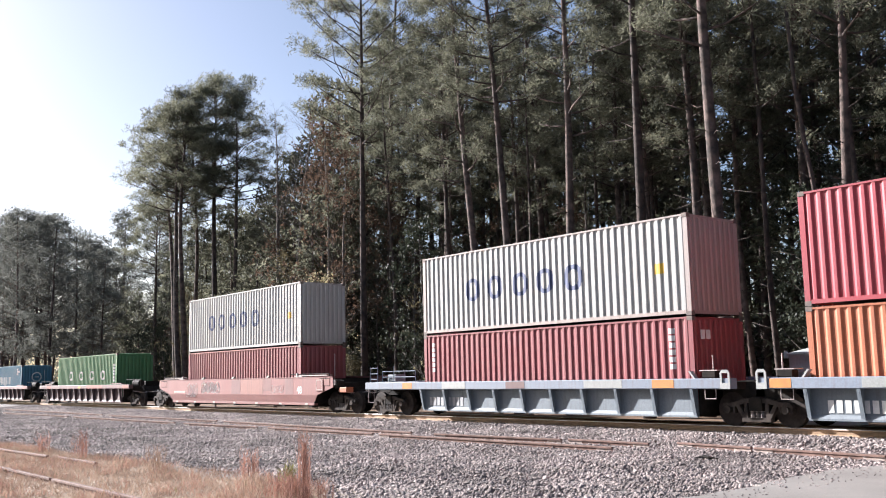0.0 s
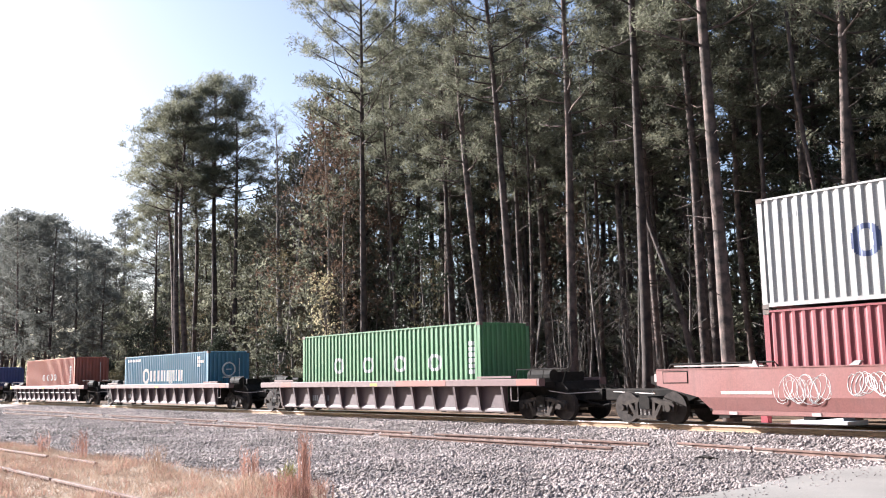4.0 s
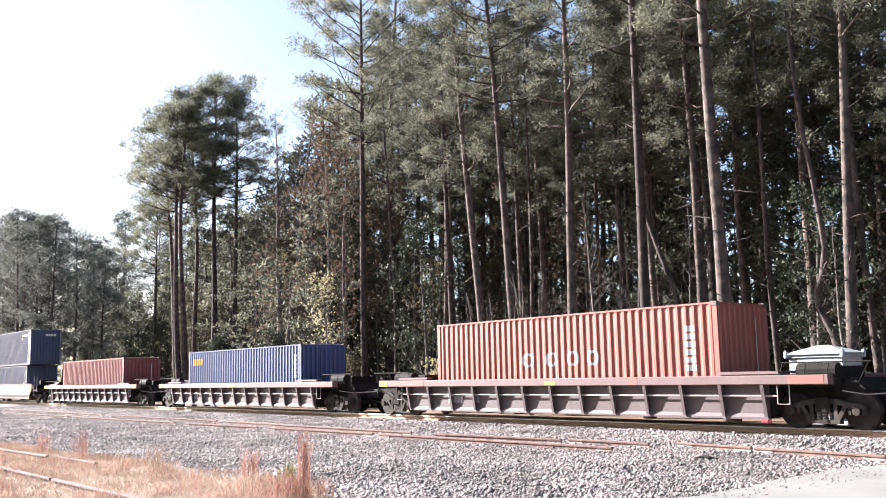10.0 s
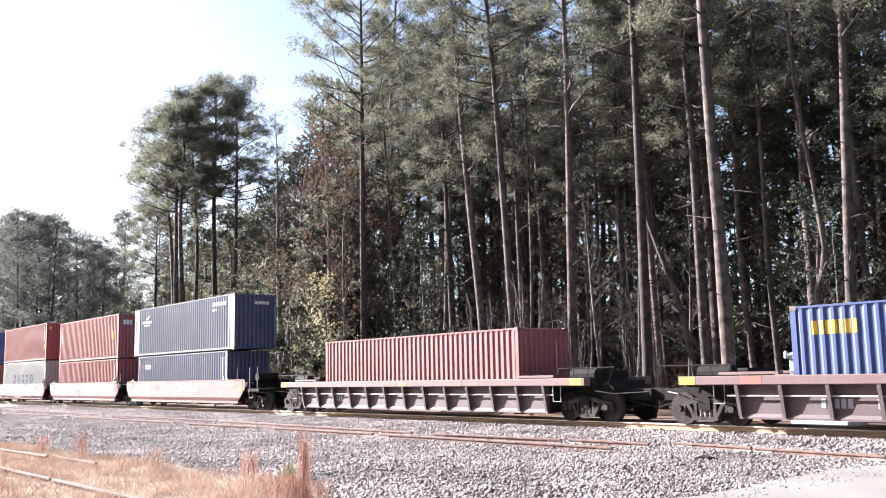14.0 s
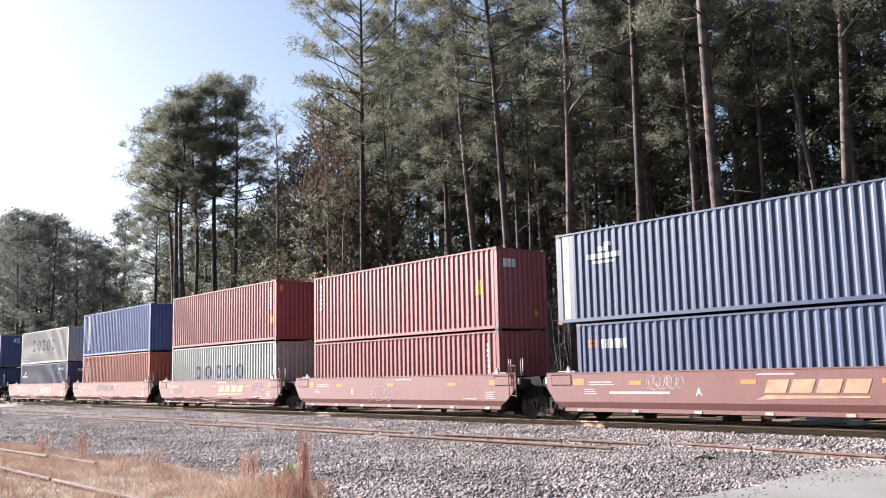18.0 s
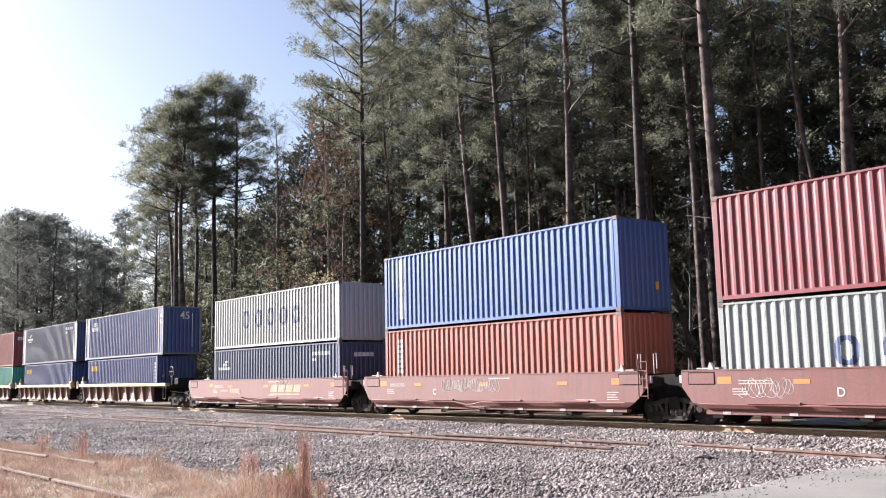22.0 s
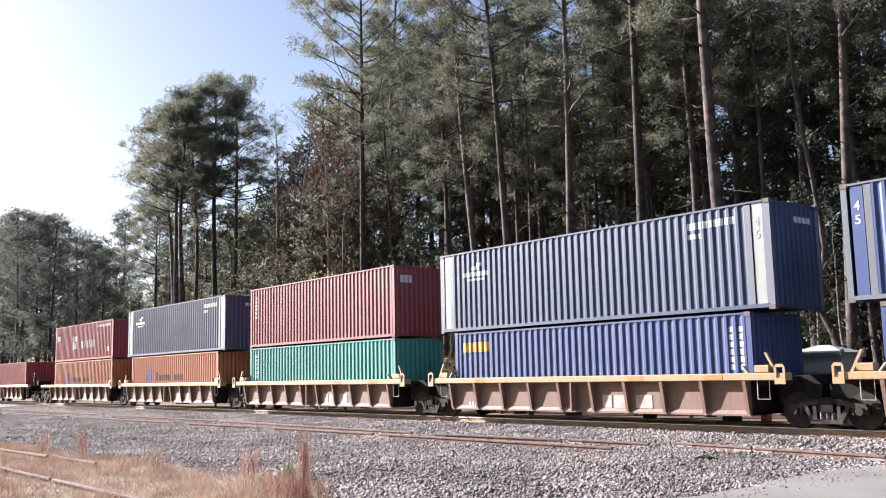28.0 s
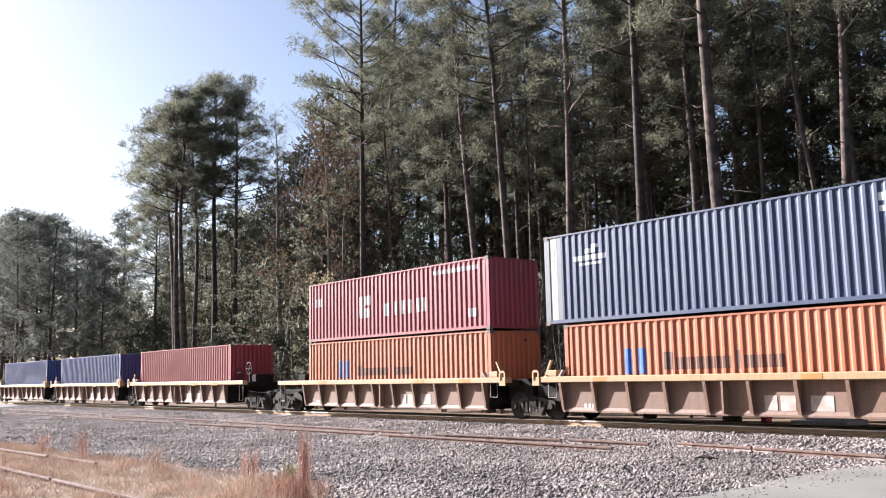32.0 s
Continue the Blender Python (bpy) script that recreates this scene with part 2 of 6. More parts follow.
def container(centre, base, length, high, colour, label, marks=(), ends=(), panels=None, post=None, figures=None, end_number=None, streaked=False, end_ring=False, end_colour=None):
    """One corrugated steel box. marks: (name, x from its rear end, z, width, height, material, hollow) on the side;
    ends: the same on the front end, with x across it. panels: colour of the 45-foot end panels."""
    root = tagged(new("shipping_container"), label, "shipping container", "containers on the train")
    h, w = length / 2, 1.219
    body, frame_mat = P[colour], P[post or colour]
    inner = h - 0.60 if panels else h
    for side in (-1, 1):
        y = side * (w - 0.012)
        part("side_panel", sheet(-inner + 0.15, inner - 0.15, 0.155, high - 0.065, y, side), body, root)
        part("bottom_rail", Shape().box(-h + 0.17, h - 0.17, *sorted((side * w, side * (w - 0.06))), 0.05, 0.155), frame_mat, root)
        part("top_rail", Shape().box(-h + 0.17, h - 0.17, *sorted((side * w, side * (w - 0.06))), high - 0.07, high - 0.02), frame_mat, root)
        for e in (-1, 1):
            x0, x1 = sorted((e * h, e * (h - (0.22 if panels == "white" else 0.15))))
            part("corner_post", Shape().run([(x0, y), (x1, y), (x1, y - side * 0.05), ((x0 + x1) / 2 + 0.03 * e, y - side * 0.14), (x0, y - side * 0.14)], 0.12, high - 0.12, "z"),
                 P["post_grey"] if panels == "white" else frame_mat, root)
            if panels:
                x0, x1 = sorted((e * (h - 0.23), e * (h - 0.54)))
                panel = part("end_panel", Shape().box(x0, x1, *sorted((y - side * 0.02, y - side * 0.05)), 0.155, high - 0.065), P[panels], root, "flat white end panel" if panels == "white" else "")
                x0, x1 = sorted((e * (h - 0.57), e * (inner - 0.16)))
                part("inner_post", Shape().box(x0, x1, *sorted((y, y - side * 0.12)), 0.12, high - 0.1), P["post_grey"] if panels == "white" else frame_mat, root)
            for z in (0.0, high - 0.118):
                c = Shape().box(*sorted((e * h, e * (h - 0.178))), *sorted((side * (w + 0.002), side * (w - 0.16))), z, z + 0.118)
                part("corner_casting", c, CASTING, root)
    # ends
    fold = [(h - 0.075, w - 0.14), (h - 0.075, -w + 0.14)]
    for k in range(9):
        y0 = -w + 0.14 + k * 0.2398
        fold += [(h - 0.038, y0), (h - 0.015, y0 + 0.05), (h - 0.015, y0 + 0.15), (h - 0.038, y0 + 0.2)]
    front = Shape().run(fold + [(h - 0.038, w - 0.14)], 0.14, high - 0.1, "z")
    part("front_wall", front, P[end_colour or colour], root)
    part("end_sill", Shape().box(h - 0.1, h - 0.01, -w + 0.16, w - 0.16, 0.05, 0.14), frame_mat, root)
    part("end_header", Shape().box(h - 0.1, h - 0.01, -w + 0.16, w - 0.16, high - 0.1, high - 0.03), frame_mat, root)
    for y0 in (-w + 0.12, 0.01):
        door = part("door", Shape().box(-h + 0.02, -h + 0.06, y0, y0 + 1.09, 0.05, high - 0.06), body, root)
        for dy in (0.3, 0.8):
            part("lock_rod", Shape().tube([(-h + 0.005, y0 + dy, 0.08), (-h + 0.005, y0 + dy, high - 0.1)], 0.017), CASTING, door)
    bays = int(2 * h / 0.42)
    fold = [(h - 0.1, high - 0.045), (-h + 0.1, high - 0.045)]
    for k in range(bays):
        x0 = -h + 0.1 + k * (2 * h - 0.2) / bays
        fold += [(x0, high - 0.03), (x0 + 0.12, high - 0.03), (x0 + 0.18, high - 0.012), (x0 + 0.32, high - 0.012)]
    part("roof", Shape().run(fold + [(h - 0.1, high - 0.03)], -w + 0.06, w - 0.06, "y"), body, root)
    part("floor", Shape().box(-h + 0.02, h - 0.02, -w + 0.06, w - 0.06, 0.10, 0.14), FLOOR_DARK, root)
    # painted marks follow the corrugation
    for name, x, z, mw, mh, mat, hollow in marks:
        x0 = -h + x
        bits = [(x0, x0 + mw, z, z + mh)]
        if hollow:
            # a rounded ring in upright slices
            bits, t, zc = [], min(mw, mh) * 0.26, z + mh / 2
            for k in range(16):
                u = abs((k + 0.5) / 8 - 1)
                ui = u * mw / (mw - 2 * t)
                a, b = x0 + mw * k / 16, x0 + mw * (k + 1) / 16
                ho = mh / 2 * (1 - u ** 2.6) ** (1 / 2.6)
                hi = (mh / 2 - t * 0.7) * (1 - ui ** 2.6) ** (1 / 2.6) if ui < 1 else 0
                bits += [(a, b, zc - ho, zc - hi), (a, b, zc + hi, zc + ho)] if hi > 0.02 else [(a, b, zc - ho, zc + ho)]
            if hollow == 2:
                bits = [(x0, x0 + mw, z + mh * 0.36, z + mh * 0.64), (x0, x0 + mw * 0.45, z, z + mh * 0.3), (x0, x0 + mw * 0.45, z + mh * 0.7, z + mh)]
            if hollow == 3:
                bits = [(x0, x0 + mw * 0.36, z, z + mh), (x0 + mw * 0.64, x0 + mw, z, z + mh)]
            if hollow == 4:
                n = max(2, round(mw / 0.17))
                bits = [(x0 + mw * (k + 0.12) / n, x0 + mw * (k + 0.88) / n, z, z + mh) for k in range(n)]
            if hollow == 5:
                n = max(2, round(mh / 0.2))
                bits = [(x0, x0 + mw, z + mh * (k + 0.12) / n, z + mh * (k + 0.85) / n) for k in range(n)]
        s = Shape()
        for a, b, c, d in bits:
            q = sheet(a, b, c, d, -(w - 0.012) - 0.004, -1, 0.003)
            n = len(s.v)
            s.v += q.v
            s.f += [tuple(n + i for i in f) for f in q.f]
        tagged(part(name, s, mat, root), kind="stuff" if hollow in (1, 3, 4, 5) else "")
    for name, y, z, mw, mh, mat in ends:
        n = max(1, round(mw / 0.2))
        s = Shape()
        for k in range(n):
            s.box(h - 0.012, h - 0.006, -w + y + mw * (k + 0.1) / n, -w + y + mw * (k + 0.9) / n, z, z + mh)
        tagged(part(name, s, mat, root), kind="stuff" if n > 1 else "")
    if figures:
        for e in (-1, 1):
            for k, c in enumerate("45"):
                glyph(c, 0.32, "number", figures, root, pose(e * (h - 0.385), -w + 0.028, high - 0.68 - 0.34 * k, 90))
    if end_number:
        glyph("45", 0.62, "number", end_number, root, pose(h - 0.008, 0.15, high - 0.75, 90, 0, 90))
    if end_ring:
        s = Shape().tube([(h - 0.01, 0.36 * math.cos(a * math.pi / 8), high * 0.62 + 0.36 * math.sin(a * math.pi / 8)) for a in range(17)], 0.05, 5)
        s.box(h - 0.014, h - 0.006, -0.16, 0.16, high * 0.62 - 0.03, high * 0.62 + 0.03)
        part("end_mark", s, MARK_WHITE, root)
    part("data_plate", Shape().box(h - 0.012, h - 0.008, w - 0.62, w - 0.59, 0.5, high - 0.4), MARK_WHITE, root) if streaked else None
    moving.append((root, centre, base))
    return root


# ---- well cars ----
WHEEL_R = 0.45


def side_frame_shape(y):
    """Cast truck side frame: arched top, sloping tension member, pockets for bearings and springs."""
    s = Shape()
    a, b = y - 0.07, y + 0.07
    s.run([(-1.05, 0.52), (-0.98, 0.62), (-0.62, 0.66), (-0.36, 0.74), (0.36, 0.74), (0.62, 0.66), (0.98, 0.62), (1.05, 0.52),
           (0.68, 0.52), (0.5, 0.57), (0.3, 0.62), (-0.3, 0.62), (-0.5, 0.57), (-0.68, 0.52)], a, b, "y")
    for e in (-1, 1):
        s.run([(e * 0.62, 0.56), (e * 0.5, 0.56), (e * 0.28, 0.22), (e * 0.40, 0.20)], a, b, "y")
        s.run([(e * 0.36, 0.64), (e * 0.26, 0.64), (e * 0.26, 0.2), (e * 0.36, 0.2)], a, b, "y")
        s.box(*sorted((e * 1.03, e * 0.97)), a, b, 0.36, 0.54)
        s.box(*sorted((e * 0.70, e * 0.64)), a, b, 0.36, 0.54)
    s.box(-0.42, 0.42, y - 0.1, y + 0.1, 0.14, 0.24)
    return s


def make_truck():
    """A two-axle truck: bolster with side frames, spring nests, bearing caps and wheelsets."""
    bolster = part("truck", Shape().run([(-0.19, 0.42), (0.19, 0.42), (0.19, 0.72), (0.13, 0.78), (-0.13, 0.78), (-0.19, 0.72)], -1.12, 1.12, "y"), BLACK_IRON, None, "rusty cast-iron two-axle freight truck")
    for y in (-1.02, 1.02):
        part("side_frame", side_frame_shape(y), SIDE_IRON, bolster, "dusty cast-iron side frame")
        for x in (-0.15, 0.0, 0.15):
            coil = Shape()
            for k in range(5):
                coil.run([(x + 0.062 * math.cos(j * math.pi / 4), y + 0.062 * math.sin(j * math.pi / 4)) for j in range(8)], 0.245 + k * 0.036, 0.266 + k * 0.036, "z")
            part("spring", coil, SPRING_IRON, bolster)
        for x in (-0.85, 0.85):
            part("bearing_cap", Shape().disc(x, WHEEL_R, *sorted((y - math.copysign(0.05, y), y + math.copysign(0.13, y))), 0.1, 12), SIDE_IRON, bolster)
    for x in (-0.85, 0.85):
        axle = Shape().disc(0, 0, -0.98, 0.98, 0.075, 12)
        for y in (-0.79, 0.79):
            s = 1 if y > 0 else -1
            axle.disc(0, 0, *sorted((y - s * 0.075, y - s * 0.045)), WHEEL_R + 0.027, 28)
            axle.disc(0, 0, *sorted((y - s * 0.045, y + s * 0.07)), WHEEL_R, 28)
            axle.disc(0, 0, *sorted((y + s * 0.07, y + s * 0.085)), 0.19, 16)
        w = part("wheelset", axle, WHEEL_STEEL, bolster)
        for y in (-0.79, 0.79):
            s = 1 if y > 0 else -1
            web = Shape()
            for k in range(6):
                c = math.pi * k / 3
                web.disc(0.27 * math.cos(c), 0.27 * math.sin(c), *sorted((y + s * 0.068, y + s * 0.078)), 0.045, 8)
            part("wheel_hub", web, BLACK_IRON, w)
        w.location = (x, 0, WHEEL_R)
    return bolster


TRUCK = make_truck()
TRUCK_PARTS = [TRUCK, *TRUCK.children_recursive]


def add_truck(car, x):
    """Copies the truck's pieces under a car."""
    t = TRUCK.copy()
    scene.collection.objects.link(t)
    t.parent, t.location = car, (x, 0, 0)
    for o in TRUCK.children:
        c = o.copy()
        scene.collection.objects.link(c)
        c.parent = t
        if o.name.startswith("wheelset"):
            wheels.append((c, o.location.x))


def end_gear(car, x, e, mat, coupler):
    """Coupler, hoses and hand irons beyond a car's end, which lies at x on the side e."""
    if coupler:
        a, b = sorted((x - 0.6 * e, coupler))
        part("draft_sill", Shape().box(a, b - 0.25 if e > 0 else b, -0.3, 0.3, 0.62, 0.98, 0.03) if e > 0 else Shape().box(a + 0.25, b, -0.3, 0.3, 0.62, 0.98, 0.03), BLACK_IRON, car)
        k = Shape().run([(coupler - 0.34 * e, -0.14), (coupler, -0.16), (coupler + 0.08 * e, -0.05), (coupler - 0.02 * e, 0.03), (coupler + 0.03 * e, 0.16), (coupler - 0.34 * e, 0.14)], 0.72, 1.0, "z")
        part("coupler", k, BLACK_IRON, car, "black knuckle coupler")
        pts = [(x - 0.3 * e, -0.5, 0.95), (x + 0.2 * e, -0.5, 0.75), (coupler - 0.3 * e, -0.4, 0.5), (coupler, -0.3, 0.42)]
        part("air_hose", Shape().tube(pts, 0.022), BLACK_IRON, car)
        part("cut_lever", Shape().tube([(x + 0.25 * e, -1.4, 0.95), (x + 0.55 * e, -0.9, 0.85), (coupler - 0.25 * e, -0.2, 0.9)], 0.014, 5), PIPE, car, "bent uncoupling lever")


def hand_loop(car, x, mat, y=-1.63, z=1.28):
    """An upright plate with a slotted hand hold, at an articulated end."""
    s = Shape()
    s.box(x - 0.15, x - 0.09, y, y + 0.03, z - 0.26, z + 0.16)
    s.box(x + 0.09, x + 0.15, y, y + 0.03, z - 0.26, z + 0.16)
    s.run([(x - 0.15, z + 0.16), (x + 0.15, z + 0.16), (x + 0.09, z + 0.24), (x - 0.09, z + 0.24)], y, y + 0.03, "y")
    s.box(x - 0.09, x + 0.09, y, y + 0.03, z - 0.26, z - 0.1)
    part("hand_hold", s, mat, car, "slotted hand hold plate")


def ladder(car, x, z0, z1, mat, y=-1.44, wide=0.34, rungs=5):
    s = Shape()
    for dx in (-wide / 2, wide / 2):
        s.tube([(x + dx, y, z0), (x + dx, y, z1)], 0.02, 5)
    for k in range(rungs):
        z = z0 + 0.08 + (z1 - z0 - 0.16) * k / (rungs - 1)
        s.tube([(x - wide / 2, y, z), (x + wide / 2, y, z)], 0.014, 5)
    part("ladder", s, mat, car, "steel rung ladder")


def car_base(centre, label):
    root = tagged(new("well_car"), label, "railway wagon", "well cars of the train")
    moving.append((root, centre, 0.0))
    return root


def ribbed_car(centre, colour, chord_colour, label, chord, panel, trucks, couplers=(0, 0), top=1.34, deep=0.24, low=0.23,
               step=1.25, ends=("rail", "rail"), pipe=False, platform=(0, 0), brake=False):
    """A well car with a box top chord, recessed side sheets and upright ribs."""
    car = car_base(centre, label)
    body, rail = P[colour], P[chord_colour]
    xl, xr = chord
    pl, pr = panel
    for side in (-1, 1):
        def ys(a, b):
            return sorted((side * a, side * b))
        part("top_chord", Shape().box(xl, xr, *ys(1.60, 1.33), top - deep, top, 0.02), rail, car, "faded chord beam")
        part("side_sheet", Shape().box(pl, pr, *ys(1.36, 1.345), low + 0.02, top - deep), body, car)
        part("bottom_chord", Shape().run([(side * 1.33, low + 0.14), (side * 1.37, low + 0.14), (side * 1.41, low + 0.05), (side * 1.41, low), (side * 1.33, low)], pl, pr), body, car)
        n = max(2, round((pr - pl) / step))
        for k in range(n + 1):
            x = pl + 0.05 + (pr - pl - 0.1) * k / n
            rib = Shape().run([(side * 1.361, top - deep), (side * 1.585, top - deep), (side * 1.585, top - deep - 0.08), (side * 1.44, low + 0.06), (side * 1.361, low + 0.06)], x - 0.015, x + 0.015)
            rib.run([(side * 1.585, top - deep), (side * 1.595, top - deep), (side * 1.455, low + 0.06), (side * 1.44, low + 0.06)], x - 0.05, x + 0.05)
            part("rib", rib, body, car)
        if pipe:
            part("air_pipe", Shape().tube([(pl - 0.3, side * 1.47, top - 0.52), (pr + 0.3, side * 1.47, top - 0.52)], 0.024), PIPE, car, "long pale air pipe")
    # well floor: cross beams and supports
    n = 7
    for k in range(n):
        x = pl + 0.4 + (pr - pl - 0.8) * k / (n - 1)
        part("cross_beam", Shape().box(x - 0.16, x + 0.16, -1.32, 1.32, low + 0.0, low + 0.18), BLACK_IRON, car)
    for e, x, p, cp in ((-1, xl, pl, couplers[0]), (1, xr, pr, couplers[1])):
        a, b = sorted((p, x))
        part("end_deck", Shape().box(a + (0.0 if e > 0 else 0.05), b - (0.05 if e > 0 else 0.0), -1.32, 1.32, top - 0.30, top - 0.10), BLACK_IRON, car)
        part("bulkhead", Shape().box(*sorted((p, p + 0.08 * e)), -1.32, 1.32, low + 0.1, top - 0.1), BLACK_IRON, car)
        part("centre_sill", Shape().box(*sorted((p + 0.1 * e, x)), -0.35, 0.35, 0.66, top - 0.32, 0.03), BLACK_IRON, car)
        end_gear(car, x, e, rail, cp)
    for e in (-1, 1):
        x = (pl if e < 0 else pr)
        kind = ends[0] if e < 0 else ends[1]
        if kind == "plate":
            part("walk_plate", Shape().box(*sorted((x - 1.3 * e, x + 0.45 * e)), -1.59, -1.36, top + 0.03, top + 0.10), rail, car, "raised walkway plate")
            part("walk_plate", Shape().box(*sorted((x - 1.3 * e, x + 0.45 * e)), 1.36, 1.59, top + 0.03, top + 0.10), rail, car)
            s = Shape().tube([(x + 0.35 * e, -1.52, top - deep), (x + 0.35 * e, -1.52, 0.62), (x + 0.68 * e, -1.52, 0.62), (x + 0.68 * e, -1.52, top - deep)], 0.016, 5)
            part("step_iron", s, PIPE, car, "hanging step iron")
            xx = xr if e > 0 else xl
            part("brake_reservoir", Shape().tube([(x + 0.55 * e, -0.75, top + 0.08), (xx - 0.15 * e, -0.75, top + 0.08)], 0.21, 12), BLACK_IRON, car, "black air reservoir")
            part("equipment_box", Shape().box(*sorted((x + 0.35 * e, xx - 0.35 * e)), -0.4, 0.9, top - 0.1, top + 0.2, 0.05), BLACK_IRON, car)
            part("end_casting", Shape().run([(x + 0.15 * e, 0.6), (x + 0.15 * e, top - 0.12), (xx + 0.25 * e, top - 0.12), (xx + 0.5 * e, top - 0.35), (xx + 0.5 * e, 0.72), (x + 0.9 * e, 0.6)], -0.8, 0.8, "y"), BLACK_IRON, car, "black end casting")
            s = Shape().tube([(x + 0.3 * e, -1.2, top + 0.3), (xx + 0.9 * e, -1.2, top + 0.3)], 0.02, 5)
            for d in (0.35, 1.0, 1.6):
                s.tube([(x + d * e, -1.2, top + 0.3), (x + (d - 0.12) * e, -1.2, top - 0.1)], 0.016, 5)
            s.tube([(xx + 0.85 * e, -1.2, top + 0.3), (xx + 0.45 * e, -1.0, top - 0.2)], 0.018, 5)
            part("hand_rail", s, BLACK_IRON, car, "low black hand rail across the end")
        if kind == "loop":
            hand_loop(car, (xl + 0.16 if e < 0 else xr - 0.16), rail if chord_colour == "chord_yellow" else P["grey"], z=top - 0.02)
            xe = xl + 0.75 if e < 0 else xr - 0.75
            part("corner_block", Shape().box(xe - 0.2, xe + 0.2, -1.5, -1.2, top, top + 0.2, 0.03), rail if chord_colour == "chord_yellow" else BLACK_IRON, car)
            if chord_colour != "chord_yellow":
                part("guide_rod", Shape().tube([(xe + 0.1 * e, -1.4, top), (xe + 0.1 * e, -1.4, top + 0.62)], 0.018, 5), PIPE, car, "thin upright rod")
                part("grating", Shape().box(xe - 0.28, xe + 0.28, -1.5, -1.1, top + 0.2, top + 0.225), PIPE, car)
            if chord_colour == "chord_yellow":
                part("brace", Shape().run([(xe + 0.32 * e, top), (xe + 0.40 * e, top), (xe + 0.12 * e, top + 0.52), (xe + 0.05 * e, top + 0.52)], -1.42, -1.34, "y"), rail, car, "slanting guide brace")
            part("step_iron", Shape().tube([(xe - 0.12, -1.52, top - deep), (xe - 0.12, -1.52, 0.74), (xe + 0.22, -1.52, 0.74), (xe + 0.22, -1.52, top - deep)], 0.016, 5), PIPE, car, "hanging step iron")
            part("end_casting", Shape().run([(xe + 0.1 * e, 0.62), (xe + 0.1 * e, top - 0.1), (xe + 0.95 * e, top - 0.06), (xe + 1.25 * e, top - 0.3), (xe + 1.25 * e, 0.8), (xe + 0.8 * e, 0.62)], -0.85, 0.85, "y"), BLACK_IRON, car, "black articulated end casting")
            part("guide_plate", Shape().run([(x + 0.0 * e, top), (x + 0.06 * e, top), (x - 0.1 * e, top + 0.2), (x - 0.16 * e, top + 0.2)], -1.52, -1.36, "y"), P["white"], car, "white container guide")
        if kind in ("rail", "brake"):
            s = Shape()
            for dx in (0.25, 0.75):
                xx = (xr if e > 0 else xl) - dx * e
                s.tube([(xx, -1.52, top), (xx, -1.52, top + 0.62)], 0.02, 5)
            grey = chord_colour == "chord_grey"
            xx = xr if e > 0 else xl
            for up in ((0.12, 0.34, 0.56) if grey else (0.4,)):
                s.tube([(xx - 0.25 * e, -1.52, top + up), (xx - 0.75 * e, -1.52, top + up)], 0.016, 5)
            part("hand_rail", s, rail if grey else BLACK_IRON, car, "upright hand rails")
            if grey:
                s = Shape()
                for up in (0.2, 0.42):
                    s.tube([(xx - 0.85 * e, -1.35, top + up), (xx - 3.0 * e, -1.35, top + up)], 0.016, 5)
                for d in (0.85, 1.6, 2.3, 3.0):
                    s.tube([(xx - d * e, -1.35, top), (xx - d * e, -1.35, top + 0.62 if d == 1.6 else top + 0.42)], 0.018, 5)
                part("guard_rail", s, rail, car, "pale guard rail along the end platform")
                part("grating", Shape().box(*sorted((xx - 0.3 * e, xx - 3.1 * e)), -1.32, 1.32, top - 0.02, top + 0.02), P["chord_grey"], car, "pale steel end platform")
                part("ratchet_box", Shape().box(*sorted((xx - 1.0 * e, xx - 1.5 * e)), -1.2, -0.7, top + 0.02, top + 0.3, 0.03), P["car_grey"], car)
            xx = xr if e > 0 else xl
            part("step_iron", Shape().tube([(xx - 0.1 * e, -1.52, top - deep), (xx - 0.1 * e, -1.52, 0.5), (xx - 0.5 * e, -1.52, 0.5), (xx - 0.5 * e, -1.52, top - deep)], 0.016, 5), PIPE, car, "hanging step iron")
            part("equipment_box", Shape().box(*sorted((xx - 0.9 * e, xx - 0.35 * e)), -0.7, 0.3, top - 0.1, top + 0.28, 0.04), BLACK_IRON, car)
    for x in trucks:
        add_truck(car, x)
    return car


def cp_at(couplers, e):
    return couplers[0] if e < 0 else couplers[1]


